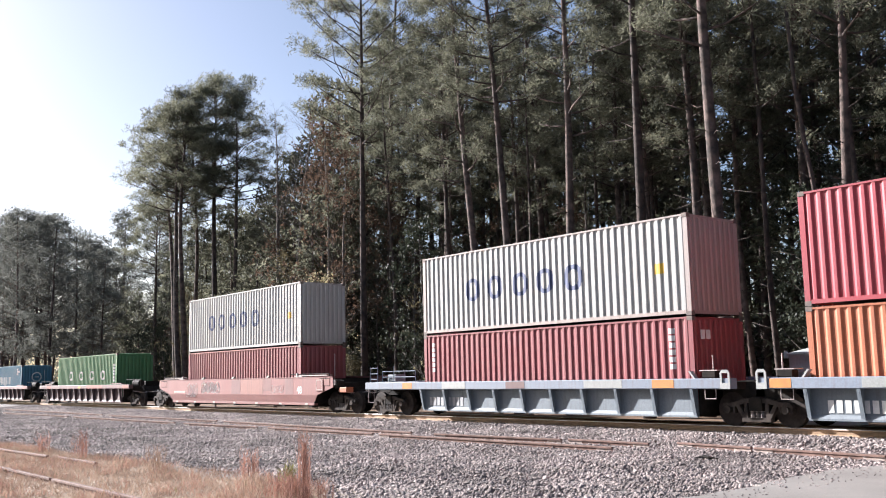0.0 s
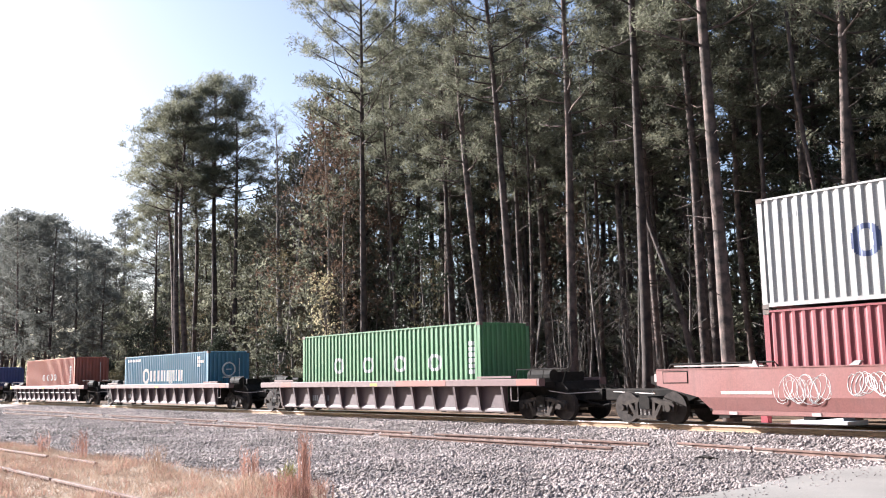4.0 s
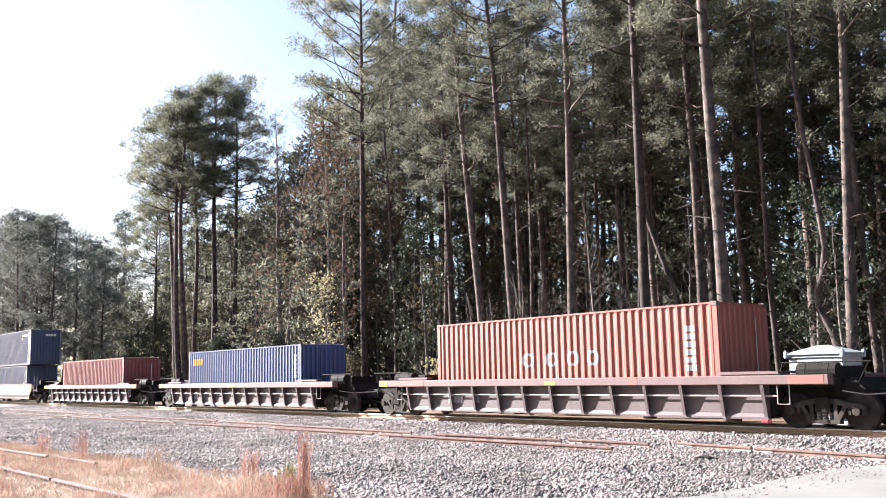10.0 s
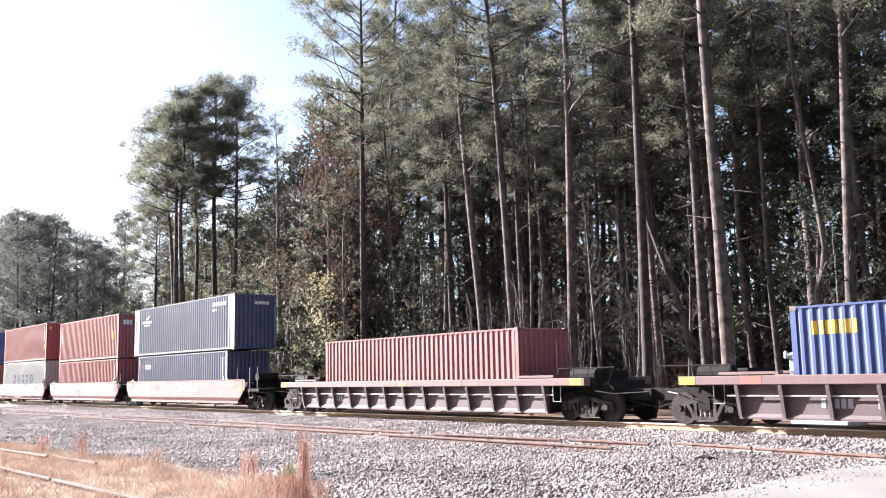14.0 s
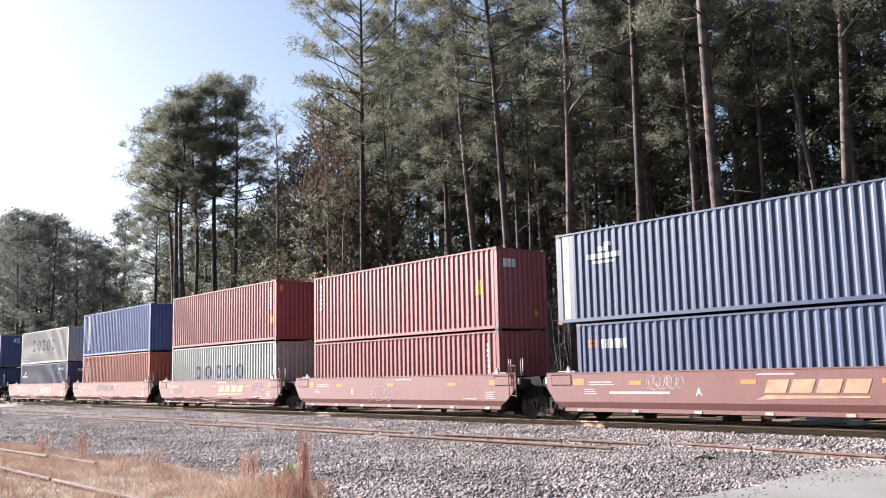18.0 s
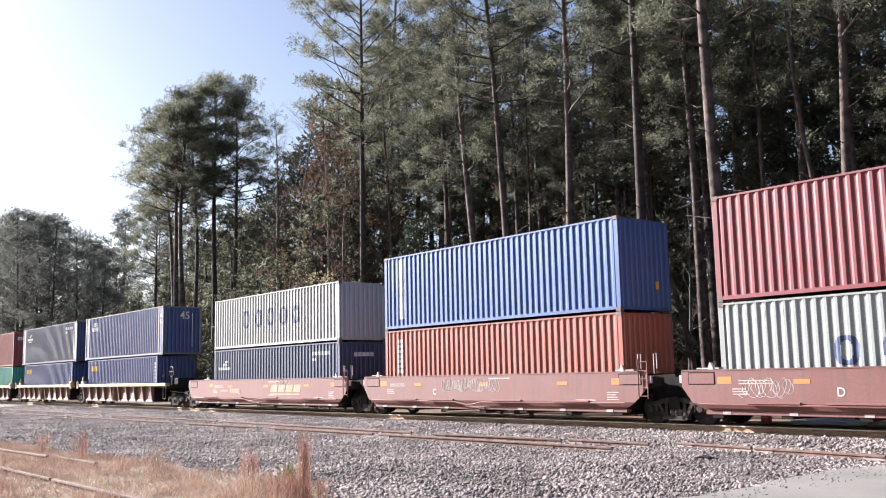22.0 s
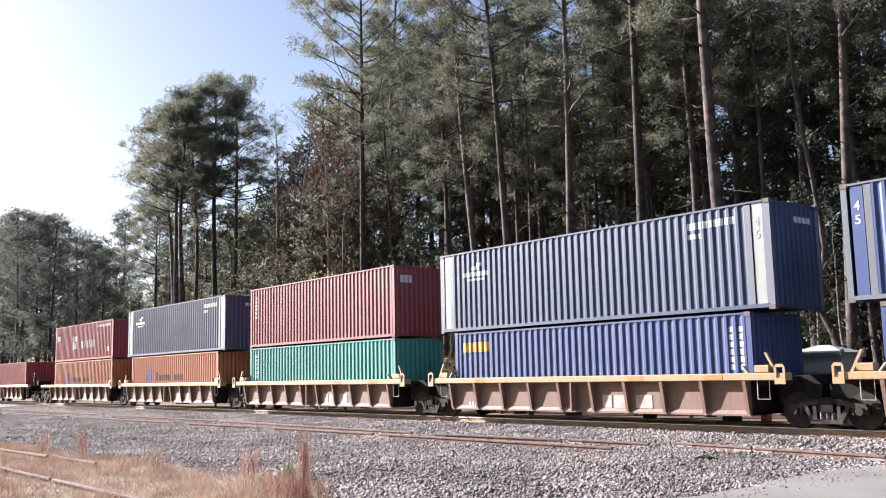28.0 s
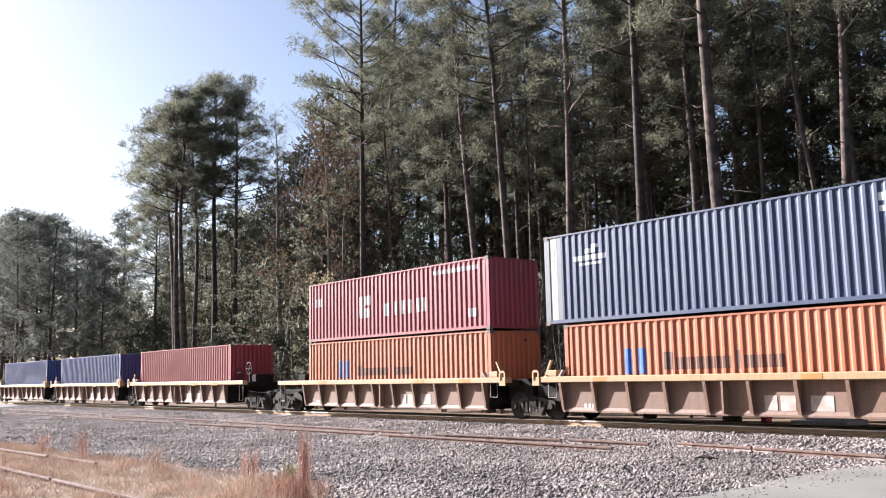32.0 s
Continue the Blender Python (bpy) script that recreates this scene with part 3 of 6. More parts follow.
def smooth_car(centre, colour, label, span, bottom, trucks, couplers=(0, 0), top=1.48, low=0.38, pipe=True, ladders=(), letter="", fold=0.80):
    """A well car with plain plate sides, the lower part folded in, and tapered ends."""
    car = car_base(centre, label)
    body = P[colour]
    xl, xr = span
    bl, br = bottom
    for side in (-1, 1):
        y = side * 1.50
        s = Shape()
        s.run([(xl, top), (xr, top), (xr, top - 0.42), (br + 0.12, fold), (bl - 0.12, fold), (xl, top - 0.42)], *sorted((y, y - side * 0.03)), "y")
        part("side_plate", s, body, car)
        s = Shape()
        n = len(s.v)
        yi = y - side * 0.07
        s.v += [(bl - 0.12, y, fold), (br + 0.12, y, fold), (br - 0.25, yi, low + 0.06), (bl + 0.25, yi, low + 0.06),
                (bl - 0.12, y - side * 0.03, fold), (br + 0.12, y - side * 0.03, fold), (br - 0.25, yi - side * 0.03, low + 0.06), (bl + 0.25, yi - side * 0.03, low + 0.06)]
        s.f += [(0, 1, 2, 3), (7, 6, 5, 4), (0, 4, 5, 1), (3, 2, 6, 7), (0, 3, 7, 4), (1, 5, 6, 2)]
        part("lower_plate", s, body, car)
        part("bottom_chord", Shape().box(bl + 0.25, br - 0.25, *sorted((yi - side * 0.0, yi - side * 0.2)), low - 0.06, low + 0.06, 0.01), body, car)
        part("top_edge", Shape().box(xl + 0.02, xr - 0.02, *sorted((y + side * 0.012, y - side * 0.12)), top, top + 0.035), body, car)
        for k in range(7):
            x = bl + 0.9 + (br - bl - 1.8) * k / 6
            part("bracket", Shape().box(x - 0.12, x + 0.12, *sorted((yi + side * 0.012, yi - side * 0.05)), low - 0.05, low + 0.03), PIPE, car)
    if pipe:
        mid = (bl + br) / 2
        pts = [(bl + 0.1, -1.56, fold - 0.02), (mid - 1.3, -1.56, fold - 0.05), (mid - 0.75, -1.54, low + 0.1), (mid - 0.45, -1.54, low + 0.1), (mid + 0.1, -1.56, fold - 0.05), (br - 0.2, -1.56, fold - 0.02)]
        part("brake_pipe", Shape().tube(pts, 0.024), P["car_pink"], car, "bent brake pipe along the sill")
        for x0 in (bl + 1.6, mid - 2.9, mid + 0.6, br - 3.1):
            part("pipe_guard", Shape().box(x0, x0 + 1.5, -1.60, -1.52, fold + 0.0, fold + 0.045), P["car_pink"], car)
    for k in range(7):
        x = bl + 0.6 + (br - bl - 1.2) * k / 6
        part("cross_beam", Shape().box(x - 0.16, x + 0.16, -1.41, 1.41, 0.24, 0.40), BLACK_IRON, car)
    for e, x, p, cp in ((-1, xl, bl, couplers[0]), (1, xr, br, couplers[1])):
        part("end_deck", Shape().box(*sorted((p - 0.2 * e, x - 0.04 * e)), -1.46, 1.46, top - 0.42, top - 0.22), BLACK_IRON, car)
        part("bulkhead", Shape().box(*sorted((p - 0.25 * e, p - 0.18 * e)), -1.44, 1.44, 0.42, top - 0.05), BLACK_IRON, car)
        tip = cp if cp else x + (0.6 if e > 0 else 0.3) * e
        part("centre_sill", Shape().box(*sorted((p - 0.1 * e, x)), -0.36, 0.36, 0.6, top - 0.44, 0.03), BLACK_IRON, car)
        end_gear(car, x, e, body, cp)
        for y0 in (-1.4, 1.1):
            part("end_cap", Shape().run([(x - 0.02 * e, top - 0.1), (x + 0.28 * e, top - 0.16), (x + 0.28 * e, top - 0.36), (x - 0.02 * e, top - 0.48)], y0, y0 + 0.3, "y"), BLACK_IRON, car)
    for x in (-6.25, 6.25):
        part("guide_lug", Shape().run([(x - 0.1, top + 0.035), (x + 0.1, top + 0.035), (x + 0.02, top + 0.22), (x - 0.02, top + 0.22)], -1.5, -1.42, "y"), P["white"], car, "white pointed container guide")
        part("foot_board", Shape().box(x - 0.25 if x > 0 else x - 0.45, x + 0.45 if x > 0 else x + 0.25, -1.48, -1.25, top + 0.05, top + 0.085), PIPE, car)
    for x, z0, z1 in ladders:
        ladder(car, x, z0, z1, P["car_pink"], y=-1.56)
        for dx in (-0.17, 0.4):
            part("grab_iron", Shape().tube([(x + dx, -1.53, top - 0.05), (x + dx, -1.53, top + 0.52), (x + dx + 0.1, -1.53, top + 0.52), (x + dx + 0.1, -1.53, top + 0.1)], 0.016, 5), PIPE, car, "upright grab iron")
    for e, x in ((-1, xl), (1, xr)):
        part("access_plate", Shape().box(*sorted((x - 0.25 * e, x - 1.05 * e)), -1.515, -1.502, top - 0.34, top - 0.06), body, car)
        part("plate_edge", Shape().box(*sorted((x - 0.22 * e, x - 1.08 * e)), -1.5025, -1.5005, top - 0.37, top - 0.03), BLACK_IRON, car)
        part("end_casting", Shape().run([(x - 0.3 * e, 0.58), (x - 0.3 * e, top - 0.1), (x + 0.5 * e, top - 0.06), (x + 0.62 * e, top - 0.4), (x + 0.62 * e, 0.8), (x + 0.3 * e, 0.58)], -0.9, 0.9, "y"), BLACK_IRON, car, "black end casting") if not cp_at(couplers, e) else None
        part("end_fitting", Shape().box(*sorted((x - 0.02 * e, x + 0.1 * e)), -1.47, -1.34, top - 0.32, top - 0.1), PIPE, car)
    for x in trucks:
        add_truck(car, x)
    return car


def car_mark(car, name, x0, x1, z0, z1, mat, y=-1.502):
    part(name, Shape().box(x0, x1, y - 0.004, y, z0, z1), mat, car)


def scribble(car, pts, mat, r=0.012, y=-1.498):
    part("graffiti", Shape().tube([(x, y, z) for x, z in pts], r, 4), mat, car, "loops of white spray paint")


# ---- the train, from its head backwards: metres along it at 0 s ----
BROWN = "rusty brown well car with upright side ribs"
YELLOW = "tan well car with a yellow top chord and side ribs"
GREYCAR = "blue-grey well car with side ribs and patched chord"
REDCAR = "oxide-red well car with smooth plate sides"

cars = {}
cars[0] = ribbed_car(-6.38, "car_grey", "chord_grey", GREYCAR, (-7.37, 7.4), (-6.1, 6.1), (7.8,), top=1.28, deep=0.28, step=1.3, ends=("loop", "loop"))
cars[1] = ribbed_car(-21.98, "car_grey", "chord_grey", GREYCAR, (-9.5, 7.48), (-5.95, 6.25), (-8.6, 7.85), (-10.6, 0), top=1.28, deep=0.28, step=1.3, ends=("rail", "loop"))
cars[2] = smooth_car(-43.38, "car_pink", "faded pink-red well car with smooth plate sides", (-9.4, 9.3), (-7.9, 7.9), (-10.2, 9.3), (-12.6, 10.6), top=1.52, pipe=False, fold=0.78)
for i, s in enumerate((-66.75, -88.85, -110.95, -133.1, -155.3)):
    cars[3 + i] = ribbed_car(s, "car_brown", "chord_brown", BROWN, (-9.35, 9.35), (-7.6, 7.6), (-8.9, 8.9), (-11.1, 11.1), pipe=i in (2, 3, 4), ends=("plate", "plate"))
for i, s in enumerate((-177.05, -192.87, -208.54, -224.12, -239.71)):
    right, left = (8.6 if i == 0 else 7.2), (-8.6 if i == 4 else -7.2)
    cars[8 + i] = smooth_car(s, "car_red", REDCAR, (left, right), (left + 0.45, right - 0.62), ((8.9, -7.78) if i == 0 else (-8.9,) if i == 4 else (-7.78,)),
                             (-9.9 if i == 4 else 0, 10.6 if i == 0 else 0), ladders=((right - 0.12, 0.72, 1.85),) if i else (), pipe=i not in (0, 1), fold=0.62)
for i, s in enumerate((-259.64, -275.3, -291.2, -307.0, -322.72)):
    cars[13 + i] = ribbed_car(s, "car_tan", "chord_yellow", YELLOW, (-8.25 if i == 4 else -7.2, 8.3 if i == 0 else 7.25), (-6.07, 6.07), ((8.6, -7.7) if i == 0 else (-8.6,) if i == 4 else (-7.75,)),
                              (-10.1 if i == 4 else 0, 10.0 if i == 0 else 0), top=1.40, deep=0.19, low=0.30, step=1.3, ends=("rail" if i == 4 else "loop", "brake" if i == 0 else "loop"))
for i, s in enumerate((-342.7, -358.4, -374.1)):
    cars[18 + i] = ribbed_car(s, "car_tan", "chord_yellow", YELLOW, (-7.2, 8.2 if i == 0 else 7.25), (-6.07, 6.07), ((8.5, -7.8) if i == 0 else (-7.8,)),
                              (0, 10.0 if i == 0 else 0), top=1.46, deep=0.2, low=0.32, step=1.3, ends=("loop", "brake" if i == 0 else "loop"))
for o in reversed(TRUCK_PARTS):
    bpy.data.objects.remove(o)

L40, L45, LOW, HIGH = 12.192, 13.716, 2.591, 2.896


def block_row(name, xs, z, w, h, mat, hollow=1):
    return [(name, x, z, w, h, mat, hollow) for x in xs]


def row(name, spec, mat, hollow=1):
    """Marks of (x, z, width, height)."""
    return [(name, *q, mat, hollow) for q in spec]


def box(centre, base, length, high, colour, label, *marks, **more):
    return container(centre, base, length, high, colour, label, [m for group in marks for m in group], **more)


W, NUM = MARK_WHITE, "id_mark"
FIVE = row("side_mark", [(2.5, 1.08, 0.72, 0.80), (3.68, 1.08, 0.72, 0.80), (4.95, 1.08, 0.72, 0.78), (6.12, 1.08, 0.75, 0.80), (7.35, 1.06, 0.8, 0.82)], MARK_BLUE)
ID_TALL = row(NUM, [(11.5, 1.05, 0.34, 1.2)], W, 5)
LONG_MARKS = row(NUM, [(11.1, 2.36, 1.55, 0.2), (11.1, 2.1, 0.5, 0.14)], W, 4) + row("side_mark", [(1.3, 1.95, 1.3, 0.16), (1.75, 2.17, 0.45, 0.14), (2.0, 2.31, 0.3, 0.12), (1.5, 1.8, 0.95, 0.08)], W, 0)
END_ROW = [("end_mark", 1.15, 2.35, 0.85, 0.16, W)]
END_TEX = [("end_mark", 0.30, 2.2, 0.62, 0.3, W)]
YELLOW_BIT = row("hazard_label", [(10.95, 1.25, 0.34, 0.3)], MARK_YELLOW, 0)
# upper and lower boxes, car by car
box(-6.38, 0.42, L40, LOW, "orange", "orange corrugated steel container in a grey well car")
box(-6.38, 3.03, L40, HIGH, "scarlet", "bright red corrugated container on an orange one")
box(-21.98, 0.42, L40, LOW, "maroon", "dark red corrugated container in a grey well car", row(NUM, [(0.45, 1.2, 0.2, 1.1), (11.35, 1.1, 0.2, 1.2)], W, 5), ends=[("end_mark", 0.35, 1.95, 0.5, 0.26, W)])
box(-21.98, 3.03, L40, HIGH, "white", "weathered white corrugated container with five blue side marks", FIVE, YELLOW_BIT, post="rusty", end_colour="rusty")
box(-43.36, 0.42, L40, LOW, "maroon", "dark red corrugated container in a pink-red well car", streaked=True)
box(-43.36, 3.03, L40, HIGH, "white", "weathered white corrugated container with five blue side marks", FIVE, YELLOW_BIT, row(NUM, [(0.5, 2.3, 1.3, 0.14)], MARK_GREY, 4))
box(-66.75, 0.47, L40, HIGH, "green", "green corrugated container with four white side marks", row("side_mark", [(2.6, 1.2, 0.75, 0.65), (4.8, 1.2, 0.78, 0.62), (7.0, 1.2, 0.78, 0.62), (9.2, 1.2, 0.78, 0.62)], W), ID_TALL)
box(-88.85, 0.47, L40, LOW, "teal", "sky-blue corrugated container with white side marks", row("side_mark", [(3.03, 0.9, 0.95, 0.9)], W), row("side_mark", [(4.19, 1.03, 0.8, 0.63), (5.3, 1.03, 0.78, 0.63), (6.2, 1.02, 0.7, 0.63), (7.0, 0.9, 0.46, 0.75), (7.57, 1.03, 0.5, 0.63), (8.22, 1.02, 0.66, 0.63)], W, 3),
    row("side_mark", [(10.8, 1.78, 0.86, 0.55)], W, 2), row(NUM, [(0.5, 2.24, 2.1, 0.15)], W, 4), streaked=True, end_ring=True)
box(-110.95, 0.47, L40, HIGH, "brick", "orange-red corrugated container with four white side marks", row("side_mark", [(4.5, 1.24, 0.55, 0.46), (5.6, 1.24, 0.52, 0.46), (6.55, 1.25, 0.5, 0.46), (7.4, 1.25, 0.48, 0.46)], W), row(NUM, [(11.1, 1.0, 0.34, 1.3)], W, 5), streaked=True)
box(-133.1, 0.47, L40, LOW, "blue", "blue corrugated container with a small yellow mark", row("side_mark", [(0.55, 1.85, 1.2, 0.34)], MARK_YELLOW, 4), row(NUM, [(11.5, 1.05, 0.3, 1.1)], W, 5))
box(-155.3, 0.47, L40, LOW, "oxide", "plain brown-red corrugated container in a brown well car", streaked=True)
box(-177.05, 0.42, L40, LOW, "navy", "navy corrugated container in a red well car", row("side_mark", [(0.95, 1.8, 1.05, 0.28)], W, 4), row("side_mark", [(0.4, 1.82, 0.42, 0.28)], MARK_LIGHTRED, 5), row(NUM, [(11.5, 1.2, 0.12, 1.1), (11.85, 1.2, 0.14, 1.1)], W, 5))
box(-177.05, 3.03, L45, HIGH, "navy", "long navy container with white end panels", LONG_MARKS, panels="white", figures=MARK_GREY, ends=END_ROW)
box(-192.87, 0.42, L40, LOW, "oxide", "brown-red corrugated container in a red well car", row(NUM, [(11.5, 1.1, 0.14, 1.1)], W, 5))
box(-192.87, 3.03, L40, HIGH, "oxide", "brown-red corrugated container on a brown-red one", row("hazard_label", [(11.0, 1.27, 0.42, 0.28), (11.1, 1.55, 0.22, 0.24)], MARK_YELLOW, 0), row(NUM, [(0.45, 1.4, 0.2, 1.2)], W, 5), ends=END_TEX + [("end_mark", 1.75, 0.5, 0.19, 0.2, MARK_YELLOW)])
box(-208.54, 0.40, L40, HIGH, "grey", "pale grey-green corrugated container with blue side marks", row("side_mark", [(3.2, 1.15, 0.66, 0.72), (4.42, 1.18, 0.72, 0.7), (5.7, 1.2, 0.64, 0.68), (6.84, 1.19, 0.66, 0.68), (8.04, 1.17, 0.78, 0.7)], MARK_BLUE), row(NUM, [(0.6, 2.45, 1.7, 0.15)], MARK_GREY, 4))
box(-208.54, 3.32, L40, HIGH, "maroon", "dark red corrugated container on a pale grey one", row("hazard_label", [(11.58, 0.82, 0.36, 0.36)], MARK_YELLOW, 0), row(NUM, [(11.5, 1.5, 0.18, 1.1)], W, 5), ends=[("end_mark", 0.2, 2.35, 0.19, 0.3, MARK_YELLOW)])
box(-224.12, 0.40, L40, HIGH, "brick", "orange-red corrugated container in a red well car", row(NUM, [(0.85, 1.2, 0.32, 1.35)], W, 5), ends=[("end_mark", 1.5, 0.9, 0.19, 0.2, MARK_YELLOW)])
box(-224.12, 3.32, L40, HIGH, "azure", "bright blue corrugated container on an orange-red one", row("side_mark", [(0.92, 0.4, 0.36, 2.35)], W, 0), ends=[("end_mark", 1.7, 0.7, 0.19, 0.25, MARK_YELLOW)])
box(-239.71, 0.45, L40, LOW, "navy", "navy corrugated container in a red well car", row(NUM, [(9.9, 2.05, 1.5, 0.16), (9.9, 1.8, 0.4, 0.12)], W, 4), row("side_mark", [(0.5, 1.55, 1.3, 0.14), (0.95, 1.75, 0.5, 0.14), (1.2, 1.92, 0.35, 0.1)], W, 0), ends=[("end_mark", 0.75, 1.95, 1.05, 0.18, W)])
box(-239.71, 3.06, L40, LOW, "white", "pale grey corrugated container with five blue side marks", row("side_mark", [(3.2, 0.97, 0.7, 0.9), (4.5, 0.98, 0.7, 0.86), (5.7, 1.0, 0.7, 0.84), (6.95, 0.97, 0.7, 0.85), (8.15, 0.97, 0.7, 0.83)], MARK_BLUE), row(NUM, [(0.6, 2.25, 1.5, 0.12)], MARK_GREY, 4))
box(-259.64, 0.42, L40, LOW, "blue", "blue corrugated container in a tan well car", row("side_mark", [(0.6, 1.85, 1.3, 0.34)], MARK_YELLOW, 4), row(NUM, [(11.75, 1.0, 0.2, 1.25)], W, 5))
box(-259.64, 3.03, L45, HIGH, "blue", "long blue corrugated container with a number on its end", row("side_mark", [(1.33, 1.95, 1.2, 0.26), (1.45, 2.27, 0.9, 0.26)], W, 4), panels="blue", post="post_grey", figures=MARK_WHITE, end_number=MARK_WHITE, streaked=True)
box(-275.3, 0.42, L40, LOW, "blue", "blue corrugated container with a small yellow mark", row("side_mark", [(0.4, 1.88, 1.45, 0.34)], MARK_YELLOW, 4), row(NUM, [(11.5, 1.05, 0.12, 1.2), (11.8, 1.05, 0.14, 1.2)], W, 5))
box(-275.3, 3.03, L45, HIGH, "navy", "long navy container with white end panels", LONG_MARKS, panels="white", figures=MARK_GREY, ends=END_ROW)
box(-291.2, 0.42, L40, LOW, "sea", "sea-green corrugated container in a tan well car", row(NUM, [(0.5, 1.1, 0.3, 1.2)], W, 5))
box(-291.2, 3.03, L40, HIGH, "maroon", "dark red corrugated container on a sea-green one", row(NUM, [(0.5, 1.4, 0.2, 1.1)], W, 5), ends=END_TEX)
box(-307.0, 0.42, L40, LOW, "orange", "orange corrugated container with brown side marks", row("side_mark", [(2.4, 1.02, 0.8, 0.74)], MARK_AZURE, 3), row("side_mark", [(3.83, 1.12, 0.34, 0.5), (6.23, 1.1, 0.14, 0.5)], MARK_BROWN, 0), row("side_mark", [(4.25, 1.12, 1.85, 0.34), (6.45, 1.12, 1.2, 0.34)], MARK_BROWN, 4))
box(-307.0, 3.03, L45, HIGH, "navy", "long navy container with white end panels", LONG_MARKS, panels="white", figures=MARK_GREY, ends=END_ROW)
box(-322.72, 0.45, L40, LOW, "orange", "orange corrugated container in a tan well car", row("side_mark", [(2.4, 1.02, 0.8, 0.74)], MARK_AZURE, 3), row("side_mark", [(3.83, 1.12, 0.34, 0.4)], MARK_BROWN, 0), row("side_mark", [(4.25, 1.12, 1.85, 0.3), (6.45, 1.12, 1.2, 0.3)], MARK_BROWN, 4), ends=[("end_mark", 1.6, 2.2, 0.19, 0.1, MARK_BROWN)])
box(-322.72, 3.06, L40, LOW, "crimson", "crimson corrugated container with white side marks", row("side_mark", [(4.0, 0.86, 0.28, 0.9), (4.45, 0.86, 0.34, 0.4), (4.45, 1.38, 0.4, 0.38), (5.85, 0.85, 0.34, 0.5), (6.5, 0.86, 0.22, 0.52)], W, 0),
    row("side_mark", [(7.0, 0.86, 0.66, 0.54), (7.95, 0.87, 0.6, 0.54)], W, 3), row("side_mark", [(0.45, 1.55, 0.62, 0.34)], W, 3), row(NUM, [(9.0, 2.18, 2.6, 0.16)], W, 4), row(NUM, [(11.0, 0.5, 0.5, 0.3)], W, 4))
box(-342.7, 0.42, L40, HIGH, "crimson", "dark crimson corrugated container in a tan well car")
box(-358.4, 0.42, L40, HIGH, "blue", "plain blue corrugated container in a tan well car")
box(-374.1, 0.42, L40, HIGH, "blue", "plain blue corrugated container in a tan well car")


# ---- marks on the cars ----
def squiggle(car, x, z, w, h, seed, n=26, mat=MARK_WHITE, r=0.008):
    """Sprayed loops within a box; they spell nothing."""
    q = random.Random(seed)
    n = int(n * 1.4)
    pts, ph = [], q.uniform(0, 6)
    for k in range(n * 9):
        u = k / (n * 9 - 1)
        a = u * n * 2.1 + ph
        big = 0.5 + 0.5 * abs(math.sin(u * 11 + ph))
        pts.append((x + w * u + 0.34 * h * big * math.cos(a * 2), z + h / 2 + h / 2 * big * math.sin(a * 2 + 0.6 * math.sin(u * 17))))
    scribble(car, pts, mat, r)


def text_rows(car, x, z, w, h, rows, mat=MARK_FADED):
    """Unreadable stencil lines as plain bars."""
    for k in range(rows):
        car_mark(car, "stencil_line", x, x + w * (1 - 0.2 * (k % 3) / 2), z + h * k / rows, z + h * (k + 0.42) / rows, mat)


def stencil(car, c, x, z, size, mat=MARK_WHITE):
    glyph(c, size, "stencil_letter", mat, car, pose(x, -1.503, z, 90))


for i in range(8, 13):
    c = cars[i]
    stencil(c, "AEDCB"[i - 8], -1.43 if i == 8 else -2.62, 0.82, 0.30)
    for x in (-6.05, 5.85 if i > 8 else 7.55):
        car_mark(c, "reflector", x, x + 0.44, 1.13, 1.32, MARK_AMBER)
    for x in (-3.85, -0.12, 3.6):
        car_mark(c, "reflector", x, x + 0.46, 1.12, 1.24, MARK_AMBER)
    text_rows(c, 0.35, 1.35, 1.08, 0.09, 1)
    text_rows(c, -5.4, 1.12, 1.0, 0.15, 2)
    text_rows(c, -5.6, 0.85, 0.5, 0.2, 3)
    text_rows(c, 5.66, 0.68, 0.46, 0.28, 4)
    text_rows(c, 4.4, 0.66, 0.8, 0.07, 1)
    if i in (8, 10, 12):
        s = Shape()
        for k in range(4):
            s.run([(0.55 + k * 0.7, 0.9), (1.15 + k * 0.7, 0.9), (1.28 + k * 0.7, 1.23), (0.68 + k * 0.7, 1.23)], -1.507, -1.502, "y")
        tagged(part("emblem", s, MARK_TAN, c, "faded tan slanted blocks"), kind="stuff")
        part("emblem", Shape().run([(0.3, 0.72), (1.5, 0.76), (3.3, 0.78), (3.3, 0.83), (0.6, 0.84)], -1.507, -1.502, "y"), MARK_TAN, c)
squiggle(cars[9], -1.35, 0.55, 1.5, 0.62, 3, 9)
squiggle(cars[11], -2.1, 0.92, 2.9, 0.46, 5, 22, r=0.012)
squiggle(cars[10], 4.4, 0.88, 0.95, 0.52, 6, 10)
squiggle(cars[10], -5.3, 0.76, 1.4, 0.52, 7, 12)
squiggle(cars[10], 1.6, 1.27, 1.25, 0.18, 8, 12)
squiggle(cars[8], -3.2, 0.98, 1.2, 0.42, 9, 10)
text_rows(cars[8], -4.6, 0.86, 2.2, 0.17, 1)
car_mark(cars[8], "data_board", 6.93, 7.38, 1.22, 1.46, MARK_WHITE)
car_mark(cars[8], "data_board", 6.98, 7.33, 1.26, 1.42, P["car_red"], -1.507)
text_rows(cars[8], 6.05, 1.24, 0.5, 0.18, 3)
